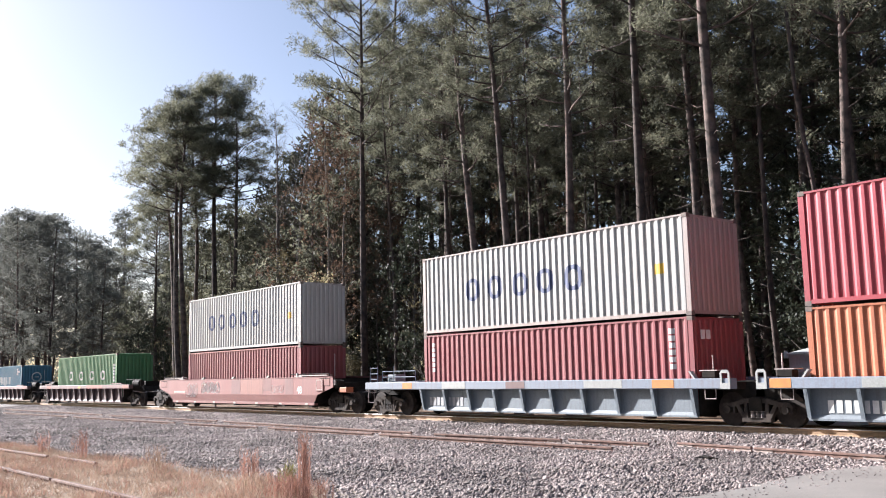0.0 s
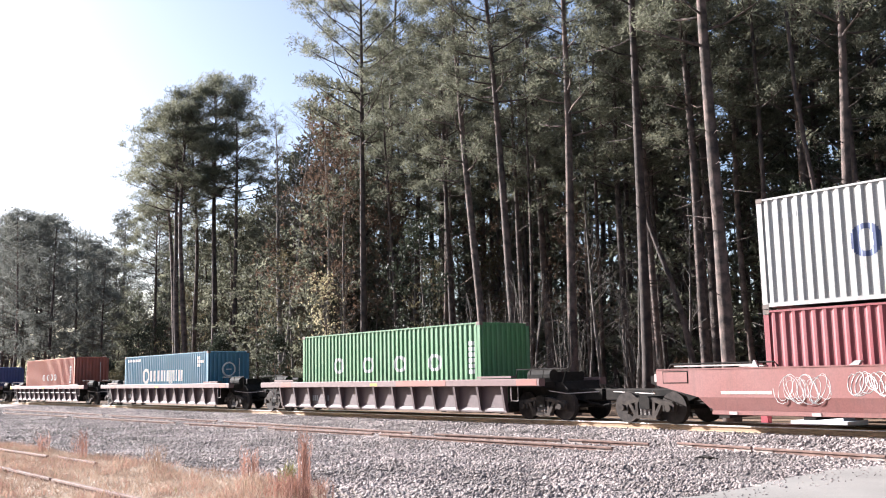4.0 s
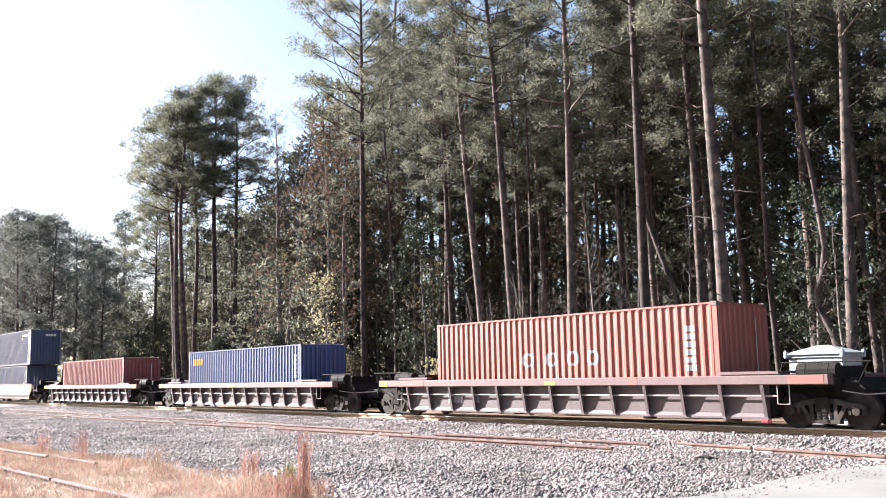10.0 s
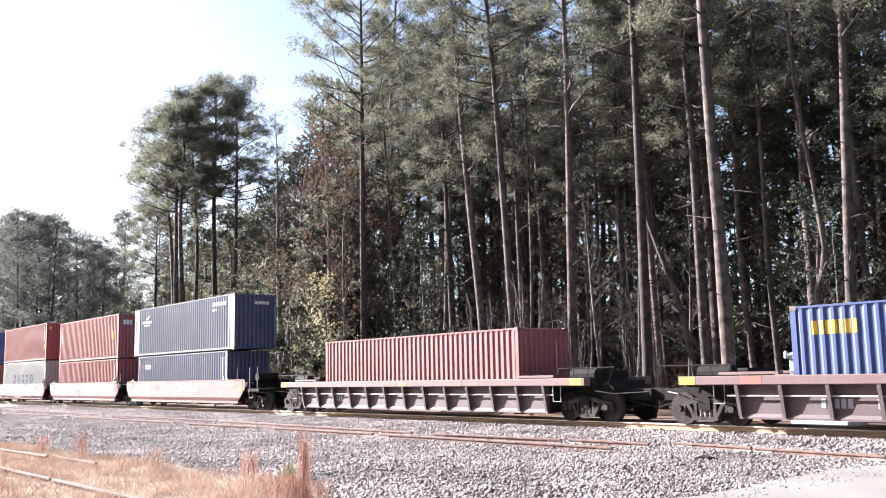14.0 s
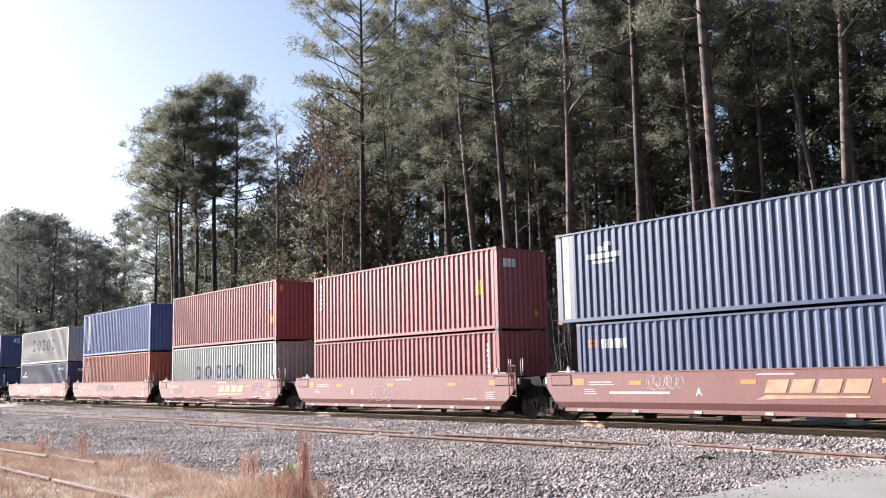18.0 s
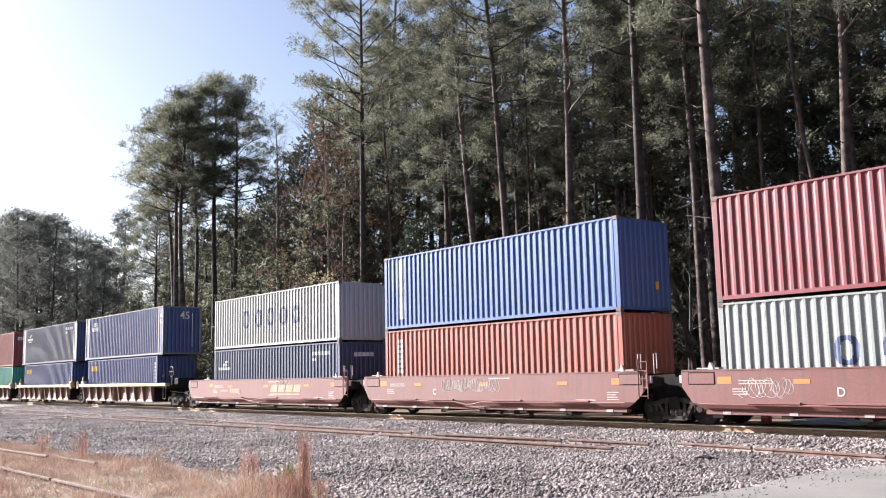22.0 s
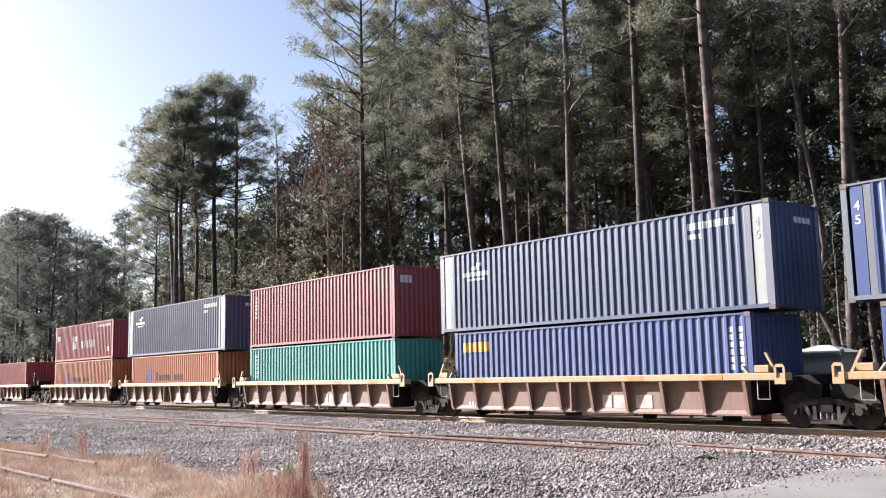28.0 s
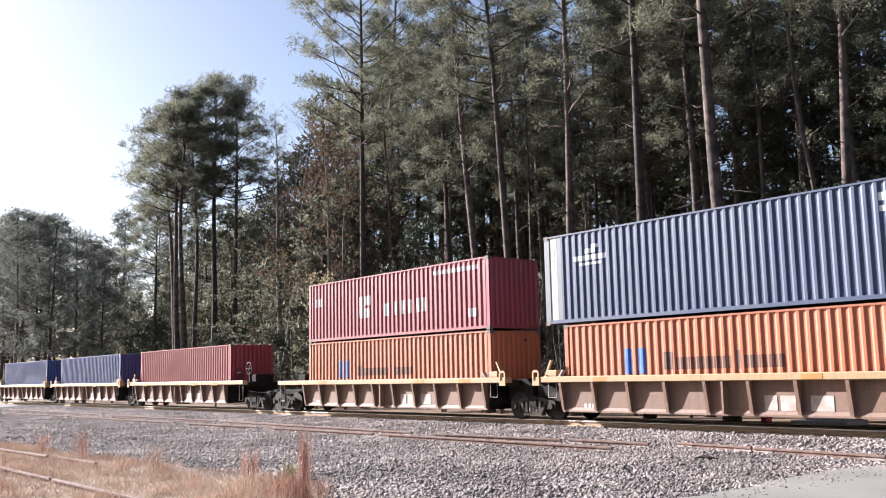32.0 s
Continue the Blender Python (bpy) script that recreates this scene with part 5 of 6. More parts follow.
grass("dry_grass", 52000, STRAW, 0.02, 0.11, 0.005, 1.8, "short straw-coloured dry grass over the abandoned siding")
grass("dry_grass", 26000, STRAW, 0.06, 0.24, 0.004, 1.3, "taller tufts of straw-coloured dry grass", 0.15)
grass("dry_grass", 26000, STRAW_RED, 0.05, 0.22, 0.004, 1.3, "reddish tufts of dry grass", 0.25)
grass("dry_grass", 2500, GREEN_WEED, 0.06, 0.22, 0.005, 1.2, "sparse yellow-green blades in the dry grass", 0.75)


def weed(x, y, high, n, mat, label, spread=0.16):
    """A clump of upright dry stalks with feathery side blades."""
    root = tagged(new("tall_weed"), label, "weed", "tall dry weeds")
    root.location = (x, y, -0.29)
    px, py = rg.normal(0, spread * 0.45, n), rg.normal(0, spread * 0.45, n)
    h = high * rg.uniform(0.55, 1.0, n)
    v, f = blades(px, py, np.zeros(n), h, 0.006, 0.16)
    tagged(part("dry_stem", raw_mesh("dry_stem", v, f, mat), None, root), kind="stuff")
    m = n * 9
    i = rg.integers(0, n, m)
    zz = h[i] * rg.uniform(0.15, 0.95, m)
    v, f = blades(px[i] + rg.normal(0, 0.02, m), py[i] + rg.normal(0, 0.02, m), zz, rg.uniform(0.05, 0.16, m), 0.005, 1.3)
    tagged(part("foliage", raw_mesh("foliage", v, f, mat), None, root), kind="stuff")


weed(-12.45, 7.3, 1.20, 34, STRAW_RED, "tall reddish dry weed at the edge of the gravel", 0.13)
weed(-12.7, 7.15, 0.42, 40, STRAW_RED, "low bushy reddish dry weed", 0.45)
weed(-13.6, 7.2, 0.34, 34, STRAW, "low bushy straw-coloured weed", 0.6)
weed(-12.1, 7.1, 0.45, 24, STRAW_RED, "low bushy reddish dry weed", 0.4)
weed(-23.4, 7.6, 0.75, 20, STRAW_RED, "thin reddish dry weed in the grass", 0.2)
weed(-15.6, 8.0, 0.62, 22, STRAW_RED, "thin reddish dry weed in the grass", 0.2)
weed(-14.0, 7.9, 0.42, 26, GREEN_WEED, "yellow-green weed at the edge of the gravel", 0.15)
weed(-26.0, 7.4, 0.6, 16, STRAW_RED, "thin reddish dry weed in the grass", 0.2)
weed(-18.9, 7.6, 0.5, 18, STRAW, "thin straw-coloured weed in the grass", 0.2)


# ---- trees ----
BARK = material("pine_bark", (0.030, 0.024, 0.021), (0.112, 0.080, 0.068), rough=0.95, scale=3.0, fine=18, bump=0.9, vary=0.42)
BARK_GREY = material("grey_bark", (0.075, 0.066, 0.058), (0.16, 0.138, 0.12), rough=0.95, scale=4, fine=24, bump=0.5, vary=0.2)
NEEDLES = foliage("pine_needles", (0.066, 0.070, 0.050), (0.206, 0.205, 0.146), 0.52)
# far pines' needles: distance haze is put into this paler, bluer colour
HAZE_NEEDLES = foliage("haze_tinted_needles", (0.088, 0.092, 0.080), (0.150, 0.155, 0.138), 0.55)
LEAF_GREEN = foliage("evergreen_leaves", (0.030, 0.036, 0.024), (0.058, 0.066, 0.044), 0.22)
LEAF_BROWN = foliage("brown_leaves", (0.078, 0.052, 0.036), (0.165, 0.108, 0.075), 0.35, 0.8)
LEAF_OLIVE = foliage("olive_leaves", (0.064, 0.056, 0.032), (0.150, 0.128, 0.076), 0.35, 0.7)


def spray(centres, size, per, wide, flat, seed):
    """Bursts of narrow leaves or needles round each centre."""
    r = np.random.default_rng(seed)
    n = len(centres) * per
    c = np.repeat(np.asarray(centres), per, 0)
    d = r.normal(0, 1, (n, 3))
    d[:, 2] = d[:, 2] * flat + 0.25
    d /= np.linalg.norm(d, axis=1)[:, None]
    e = np.cross(d, r.normal(0, 1, (n, 3)))
    e /= np.linalg.norm(e, axis=1)[:, None] + 1e-9
    ln = size * r.uniform(0.6, 1.25, (n, 1))
    st = c + d * size * r.uniform(0, 0.35, (n, 1))
    tip = st + d * ln
    mid = st + d * ln * 0.5
    v = np.stack([st, mid + e * wide, tip, mid - e * wide], 1).reshape(-1, 3)
    f = np.arange(n * 4).reshape(-1, 4)
    return v, f


def limb(s, start, way, length, radius, r, twigs=3, droop=0.0, sides=5):
    """A bent limb with side twigs; gives back the points where leaves sit."""
    pts, p, d = [Vector(start)], Vector(start), Vector(way).normalized()
    for k in range(4):
        d = (d + Vector((r.uniform(-0.22, 0.22), r.uniform(-0.22, 0.22), r.uniform(-0.1, 0.22) - droop))).normalized()
        p = p + d * length / 4
        pts.append(p.copy())
    s.tube(pts, [radius * (1 - 0.2 * k) for k in range(5)], sides)
    leaf = [pts[4].copy()]
    for k in range(twigs):
        q = pts[1 + k % 3].lerp(pts[2 + k % 3], r.random())
        w = (d + Vector((r.uniform(-1, 1), r.uniform(-1, 1), r.uniform(-0.2, 0.7)))).normalized()
        t = length * r.uniform(0.25, 0.5)
        s.tube([q, q + w * t * 0.5, q + w * t + Vector((0, 0, 0.05 * t))], [radius * 0.4, radius * 0.3, radius * 0.12], 3)
        leaf += [q + w * t]
    return leaf


def pine_data(high, radius, crown_from, crown_wide, limbs, seed, bend=0.4, dead=8, tufts=9, blades_each=5, size=0.34, wide=0.045, pad=0.62, needles=None):
    """Trunk-and-limb mesh and needle mesh of one pine: needles sit in flat pads at the limbs' ends."""
    r = random.Random(seed)
    s = Shape()
    b1, b2 = r.uniform(-bend, bend), r.uniform(-bend, bend)
    path, radii = [], []
    for k in range(13):
        u = k / 12
        path.append(Vector((b1 * math.sin(u * 3.1) + b2 * math.sin(u * 8.0) * 0.35, b2 * math.sin(u * 3.1) + b1 * math.sin(u * 7.0) * 0.2, u * high - 0.4)))
        radii.append(radius * (1.3 if k == 0 else 1) * (1 - 0.82 * u ** 1.3) * r.uniform(0.95, 1.05))
    s.tube(path, radii, 8)

    def on(u):
        i = min(11, int(u * 12))
        return path[i].lerp(path[i + 1], u * 12 - i)
    centres = []

    def fill(p, scale):
        rx = pad * scale * r.uniform(0.7, 1.35)
        for j in range(max(3, int(tufts * scale))):
            q = Vector((r.gauss(0, 1), r.gauss(0, 1), r.gauss(0, 1))).normalized() * r.uniform(0.35, 1.0)
            centres.append(p + Vector((q.x * rx, q.y * rx, q.z * rx * 0.55 + 0.1)))
    for k in range(limbs):
        v = (k + r.random()) / limbs
        u = crown_from + (0.985 - crown_from) * v
        a = k * 2.4 + r.uniform(-0.6, 0.6)
        reach = crown_wide * math.sqrt(max(0.06, 1 - v ** 1.8)) * (0.62 + 0.38 * min(1, v * 3.5)) * r.uniform(0.5, 1.12)
        d = Vector((math.cos(a), math.sin(a), 0.06 + 0.75 * v))
        p = on(u)
        pts = [p]
        for j in range(3):
            d = (d + Vector((r.uniform(-0.25, 0.25), r.uniform(-0.25, 0.25), r.uniform(-0.05, 0.2)))).normalized()
            pts.append(pts[-1] + d * reach / 3)
        lr = radius * 0.24 * (1 - 0.55 * v)
        s.tube(pts, [lr, lr * 0.8, lr * 0.55, lr * 0.25], 4)
        fill(pts[3], 1.0)
        if reach > 1.3:
            fill(pts[2].lerp(pts[3], 0.2) + Vector((r.uniform(-0.3, 0.3), r.uniform(-0.3, 0.3), 0.12)), 0.75)
            for j in range(2):
                q = pts[1].lerp(pts[2], r.random())
                w = (d + Vector((r.uniform(-1, 1), r.uniform(-1, 1), r.uniform(0, 0.4)))).normalized() * reach * r.uniform(0.25, 0.45)
                s.tube([q, q + w], [lr * 0.45, lr * 0.2], 3)
                fill(q + w, 0.8)
    fill(on(0.99), 1.0)
    for k in range(dead):
        u = crown_from * r.uniform(0.3, 1.0)
        a = r.uniform(0, 6.28)
        w = Vector((math.cos(a), math.sin(a), r.uniform(-0.3, 0.4)))
        s.tube([on(u), on(u) + w * 0.5, on(u) + w * r.uniform(0.7, 1.7) + Vector((0, 0, r.uniform(-0.2, 0.2)))], [0.026, 0.018, 0.006], 3)
    v, f = spray(centres, size, blades_each, wide, 0.8, seed)
    return s.mesh("trunk"), raw_mesh("crown", v, f, needles or NEEDLES)


def broadleaf_data(high, radius, mat, leafy, seed, leaf_size=0.13, per=5, fork=0.3, stems=1):
    """A slender broadleaved tree: forked stem, thin limbs, scattered leaves."""
    r = random.Random(seed)
    s = Shape()
    leaf = []
    for stem in range(stems):
        a0 = r.uniform(0, 6.28)
        out = 0.12 if stems > 1 else 0.04
        path = [Vector((math.cos(a0) * out * z + r.uniform(-0.1, 0.1), math.sin(a0) * out * z + r.uniform(-0.1, 0.1), z - 0.3)) for z in (0, high * 0.15, high * 0.3, high * 0.5, high * 0.7, high * 0.86, high)]
        s.tube(path, [radius * c for c in (1.15, 0.95, 0.85, 0.65, 0.42, 0.24, 0.08)], 7)
        n = int(high * 2.6)
        for k in range(n):
            u = fork + (1 - fork) * (k + r.random()) / n
            i = min(5, int(u * 6))
            p = path[i].lerp(path[i + 1], u * 6 - i)
            a = r.uniform(0, 6.28)
            leaf += limb(s, p, (math.cos(a), math.sin(a), 0.7), high * 0.26 * (1.15 - u) * r.uniform(0.6, 1.3) + 0.3, radius * 0.3 * (1.1 - u), r, 4, 0.02, 4)
    me = s.mesh("trunk")
    if not leafy:
        return me, None
    centres = [p + Vector((r.gauss(0, 0.22), r.gauss(0, 0.22), r.gauss(0, 0.2))) for p in leaf for j in range(leafy)]
    v, f = spray(centres, leaf_size, per, leaf_size * 0.34, 1.0, seed)
    return me, raw_mesh("crown", v, f, mat)


def plant(name, data, bark, x, y, scale=1.0, turn=0.0, lean=(0.0, 0.0), label="", category="tree", group="", stretch=None):
    """One tree of the given meshes, its foot in the ground."""
    trunk, crown = data
    z = ground_height(x, y)
    root = tagged(new(name), label, category, group)
    a, b = lean
    tilt = Matrix(((1, 0, a, 0), (0, 1, b, 0), (0, 0, 1, 0), (0, 0, 0, 1)))
    way = Vector((a, b, 1)).normalized()
    q = Vector((0, 0, 1)).rotation_difference(way)
    root.matrix_world = Matrix.LocRotScale((x, y, z), q @ Euler((0, 0, turn)).to_quaternion(), Vector((scale, scale, scale) if not stretch else stretch))
    part("trunk", trunk, bark, root, smooth=True)
    if crown:
        part("crown", crown, None, root)
    return root


PINES = [pine_data(27, 0.24, 0.44, 3.4, 32, 1, 0.5, 10, 9, 6, 0.32, 0.046), pine_data(29, 0.26, 0.50, 3.7, 32, 2, 0.5, 10, 9, 6, 0.32, 0.046), pine_data(25, 0.20, 0.36, 3.2, 34, 3, 0.5, 10, 9, 6, 0.32, 0.046),
         pine_data(27, 0.22, 0.53, 3.6, 30, 4, 0.5, 10, 9, 6, 0.32, 0.046), pine_data(22, 0.17, 0.28, 3.0, 34, 5, 0.5, 8, 9, 6, 0.32, 0.046)]
BUSHY = [pine_data(24, 0.2, 0.10, 3.8, 40, 9, 0.4, 2, 6, 4, 0.50, 0.085, 0.85), pine_data(20, 0.18, 0.08, 3.6, 38, 10, 0.4, 2, 6, 4, 0.50, 0.085, 0.85)]
BROAD = [pine_data(23, 0.22, 0.16, 5.6, 48, 13, 0.5, 2, 7, 4, 0.52, 0.085, 1.05), pine_data(21, 0.2, 0.12, 5.2, 46, 14, 0.5, 2, 7, 4, 0.52, 0.085, 1.05)]
DISTANT = [pine_data(22, 0.22, 0.22, 4.8, 50, 23, 0.5, 2, 12, 6, 0.36, 0.042, 1.0, HAZE_NEEDLES), pine_data(22, 0.2, 0.26, 4.4, 48, 24, 0.5, 2, 12, 6, 0.36, 0.042, 1.0, HAZE_NEEDLES)]
GROVE = [pine_data(25, 0.26, 0.63, 5.4, 44, 7, 0.4, 6, 26, 10, 0.24, 0.018, 0.88), pine_data(25, 0.24, 0.64, 4.8, 42, 8, 0.4, 6, 26, 10, 0.24, 0.018, 0.88)]
FINE = [pine_data(28, 0.25, 0.48, 3.8, 34, 15, 0.16, 14, 16, 9, 0.25, 0.019, 0.74), pine_data(27, 0.22, 0.52, 4.0, 32, 16, 0.2, 14, 16, 9, 0.25, 0.019, 0.74)]
TALL = pine_data(28, 0.24, 0.58, 4.9, 42, 12, 0.3, 10, 22, 10, 0.24, 0.018, 0.72)
SLIM = [pine_data(26, 0.13, 0.46, 3.4, 32, 19, 0.5, 16, 14, 9, 0.25, 0.019, 0.74), pine_data(25, 0.16, 0.40, 3.6, 34, 20, 0.6, 16, 14, 9, 0.25, 0.019, 0.74)]
REACHING = pine_data(28, 0.25, 0.58, 7.0, 40, 18, 0.2, 14, 30, 10, 0.25, 0.019, 0.85)
DARK_PINES = "tall straight pine with a high needle crown"
NEAR = "tall pine with a bare scaly trunk at the wood's edge"
# x, y, lean along the track, size
EDGE_PINES = [(-44.41, 30.0, -0.002, 0.95), (-37.53, 31.0, -0.039, 0.8), (-32.66, 29.0, -0.105, 0.85), (-30.69, 29.0, -0.078, 0.9), (-27.33, 29.0, 0.005, 0.9),
              (-23.04, 28.5, 0.007, 1.0), (-19.10, 28.0, 0.003, 1.02), (-15.25, 29.0, 0.047, 0.9), (-21.41, 30.0, -0.033, 0.75), (-21.99, 31.0, -0.019, 0.75),
              (-18.68, 33.0, 0.021, 0.85), (-34.31, 33.0, -0.031, 0.8), (-47.61, 36.0, 0.02, 0.85)]
GROVE_PINES = [(-68.9, 29.6, -0.06, 0.95), (-68.6, 29.9, -0.02, 1.0), (-69.6, 32.4, 0.0, 1.06), (-67.2, 32.9, 0.02, 0.97), (-72.0, 30.6, -0.16, 0.88), (-74.0, 33.0, -0.05, 0.95), (-84.5, 34.0, -0.03, 0.74)]
# x, y, height
FILL_PINES = [(-57.3, 32.8, 17.0), (-60.2, 35.7, 19.5), (-54.5, 33.5, 21.7), (-57.3, 36.6, 23.4), (-60.1, 39.7, 24.0), (-65.8, 36.1, 17.5), (-70.7, 37.4, 17.1), (-52.3, 31.3, 14.0), (-75.7, 38.7, 16.5), (-49.7, 31.9, 14.7), (-51.8, 34.0, 15.6), (-54.6, 37.1, 20.7), (-63.0, 33.0, 13.0), (-79.9, 37.8, 15.5)]
FAR_PINES = [(-104.7, 26.3, 20.3), (-108.0, 29.7, 19.7), (-99.8, 29.3, 19.3), (-105.0, 32.7, 18.6), (-114.7, 27.5, 21.4), (-110.2, 29.2, 21.1), (-115.4, 32.9, 21.6), (-106.4, 35.0, 17.4), (-94.6, 32.5, 15.4)]
UNDERSTOREY = [(-49.5, 31.0, "tall", 1.25), (-47.0, 30.2, "tall", 1.05), (-51.5, 32.5, "tall", 1.2), (-53.5, 30.5, "olive", 1.0), (-56.0, 31.0, "thin", 0.95), (-53.5, 33.0, "bare", 1.6),
               (-38.6, 30.0, "holly", 1.25), (-40.2, 31.5, "olive", 0.8), (-21.8, 29.4, "bare", 0.6), (-15.4, 28.8, "bare", 0.5), (-29.0, 32.5, "bare", 0.8), (-26.0, 31.5, "bare", 0.75), (-31.5, 28.6, "tangle", 1.1), (-29.3, 28.4, "tangle", 1.3), (-33.6, 29.4, "tangle", 1.2), (-27.6, 28.8, "tangle", 1.0), (-36.0, 29.0, "tangle", 0.9), (-24.6, 29.6, "tangle", 1.1),
               (-45.9, 29.6, "thin", 0.7), (-58.5, 31.5, "holly", 0.8), (-17.0, 30.2, "holly", 1.0), (-12.5, 31.0, "holly", 1.3), (-15.0, 33.5, "holly", 1.5), (-19.5, 35.0, "holly", 1.3), (-10.0, 33.0, "holly", 1.5), (-71.0, 30.5, "olive", 0.6)]
for i, (x, y, a, s) in enumerate(EDGE_PINES):
    plant("pine_tree", REACHING if i == 0 else TALL if i == 3 else FINE[i % 2], BARK, x, y, s, i * 1.7, (a, 0.0), NEAR, "tree", "pines at the wood's edge")
for i, (x, y, a, s) in enumerate(GROVE_PINES):
    plant("pine_tree", GROVE[i % 2], BARK, x, y, s, i * 2.1, (a, 0.0), "broad-crowned pine standing clear of the wood", "tree", "pines of the grove")

for i, (x, y, high) in enumerate(FILL_PINES):
    plant("pine_tree", (BROAD + BUSHY)[i % 4], BARK, x, y, high / (23, 21, 24, 20)[i % 4], i * 1.3, (0.0, 0.0), "dark bushy pine behind the brown-leaved trees", "tree", "pines of the wood")
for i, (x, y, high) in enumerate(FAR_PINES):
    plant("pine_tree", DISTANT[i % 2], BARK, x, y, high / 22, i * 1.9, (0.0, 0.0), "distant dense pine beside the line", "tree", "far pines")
rw = random.Random(21)
spots = [(x, y) for x, y, *_ in EDGE_PINES + GROVE_PINES + FILL_PINES + FAR_PINES]


def free(x, y, gap):
    return all((x - a) ** 2 + (y - b) ** 2 > gap * gap for a, b in spots)


def scatter(n, x0, x1, y0, y1, gap):
    made = []
    for k in range(n * 8):
        x, y = rw.uniform(x0, x1), rw.uniform(y0, y1)
        if free(x, y, gap):
            spots.append((x, y))
            made.append((x, y))
            if len(made) == n:
                break
    return made


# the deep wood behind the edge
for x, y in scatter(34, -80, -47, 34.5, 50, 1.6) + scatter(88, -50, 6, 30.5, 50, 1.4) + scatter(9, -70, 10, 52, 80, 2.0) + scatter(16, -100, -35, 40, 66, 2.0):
    # left of this camera bearing, heights are capped to fit its skyline
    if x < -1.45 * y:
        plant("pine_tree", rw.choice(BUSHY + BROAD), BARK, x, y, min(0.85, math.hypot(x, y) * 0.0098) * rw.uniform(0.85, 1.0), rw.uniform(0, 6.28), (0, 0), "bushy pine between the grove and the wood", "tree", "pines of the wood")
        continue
    plant("pine_tree", rw.choice(SLIM + FINE[:1] if y < 39 else PINES if y < 44 else PINES + BUSHY), BARK, x, y, rw.uniform(0.75, 1.1), rw.uniform(0, 6.28), (rw.gauss(0, 0.025), rw.gauss(0, 0.025)), DARK_PINES, "tree", "pines of the wood")
for x, y in scatter(24, -25, 5, 34, 52, 1.5) + scatter(9, -42, -26, 37, 52, 1.5):
    plant("pine_tree", rw.choice(BUSHY), BARK, x, y, rw.uniform(0.8, 1.05), rw.uniform(0, 6.28), (0, 0), "dark bushy pine deep in the wood", "tree", "pines of the wood")
# unseen pines right of the view, added to cut sky light on container ends
for x, y in scatter(26, 7, 75, 27.5, 40, 2.2):
    plant("pine_tree", rw.choice(BUSHY + PINES), BARK, x, y, rw.uniform(0.8, 1.1), rw.uniform(0, 6.28), (0, 0), DARK_PINES, "tree", "pines of the wood")
# dense fill along camera sight lines, behind the leaning pines and beyond the grove
for x, y in ((-45.5, 41.0), (-51.0, 46.5), (-49.5, 43.5), (-57.0, 50.5), (-55.0, 52.0), (-62.5, 57.0), (-42.8, 39.0)):
    plant("pine_tree", rw.choice(BUSHY), BARK, x, y, rw.uniform(0.75, 0.95), rw.uniform(0, 6.28), (0, 0), "dark bushy pine deep in the wood", "tree", "pines of the wood")
for x, y in ((-109.0, 40.5), (-113.5, 40.0), (-121.0, 44.5), (-126.0, 44.8), (-134.0, 48.0), (-105.0, 38.5)):
    plant("pine_tree", rw.choice(BUSHY), BARK, x, y, rw.uniform(0.42, 0.58), rw.uniform(0, 6.28), (0, 0), "smaller pine in the hazy far wood", "tree", "far pines")
# lower far woods, sized to fit the camera's skyline, and the distant group
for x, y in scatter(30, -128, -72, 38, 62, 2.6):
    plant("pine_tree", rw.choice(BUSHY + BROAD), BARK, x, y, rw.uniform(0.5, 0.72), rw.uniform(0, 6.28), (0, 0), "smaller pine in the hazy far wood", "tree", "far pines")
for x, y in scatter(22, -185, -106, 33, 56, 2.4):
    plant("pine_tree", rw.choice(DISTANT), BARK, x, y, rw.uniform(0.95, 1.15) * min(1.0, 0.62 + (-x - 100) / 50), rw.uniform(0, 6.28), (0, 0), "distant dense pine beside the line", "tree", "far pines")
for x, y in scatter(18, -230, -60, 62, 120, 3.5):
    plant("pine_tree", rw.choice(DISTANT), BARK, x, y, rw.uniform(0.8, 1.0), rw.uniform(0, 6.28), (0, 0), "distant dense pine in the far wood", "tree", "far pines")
# the mass of foliage deep in the wood, which closes the view between the trunks
rf = np.random.default_rng(77)
n = 16000
fx = rf.uniform(-340, 40, n)
fy = 84 + rf.uniform(0, 40, n) - np.clip(-fx - 180, 0, 80) * 0.5
fz = np.minimum(np.abs(rf.normal(0, 1, n)) ** 1.2 * np.where(fx < -90, 4.5, 5.0), 11.0)
v, f = spray(np.stack([fx, fy, fz], -1), 0.95, 5, 0.15, 0.8, 78)
tagged(new("far_woods", raw_mesh("far_woods", v, f, NEEDLES)), "dark mass of far pines and undergrowth", "woods", kind="stuff")
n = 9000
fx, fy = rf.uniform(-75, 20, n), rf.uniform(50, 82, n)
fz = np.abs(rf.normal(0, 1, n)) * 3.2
v, f = spray(np.stack([fx, fy, fz], -1), 0.7, 5, 0.12, 0.8, 79)
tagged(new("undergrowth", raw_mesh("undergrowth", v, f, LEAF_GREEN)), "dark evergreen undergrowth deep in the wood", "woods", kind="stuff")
# unseen woods behind the camera, added to keep low sky light off the train
n = 8000
fx, fy = rf.uniform(-70, 130, n), rf.uniform(-50, -30, n)
fz = rf.uniform(0.0, 1.0, n) ** 0.8 * (15 + 4 * np.sin(fx * 0.31) + 3 * np.sin(fx * 0.83))
v, f = spray(np.stack([fx, fy, fz], -1), 1.4, 5, 0.24, 0.8, 80)
tagged(new("far_woods", raw_mesh("far_woods", v, f, NEEDLES)), "unseen mass of pines behind the camera, added to block low sky", "woods", kind="stuff")
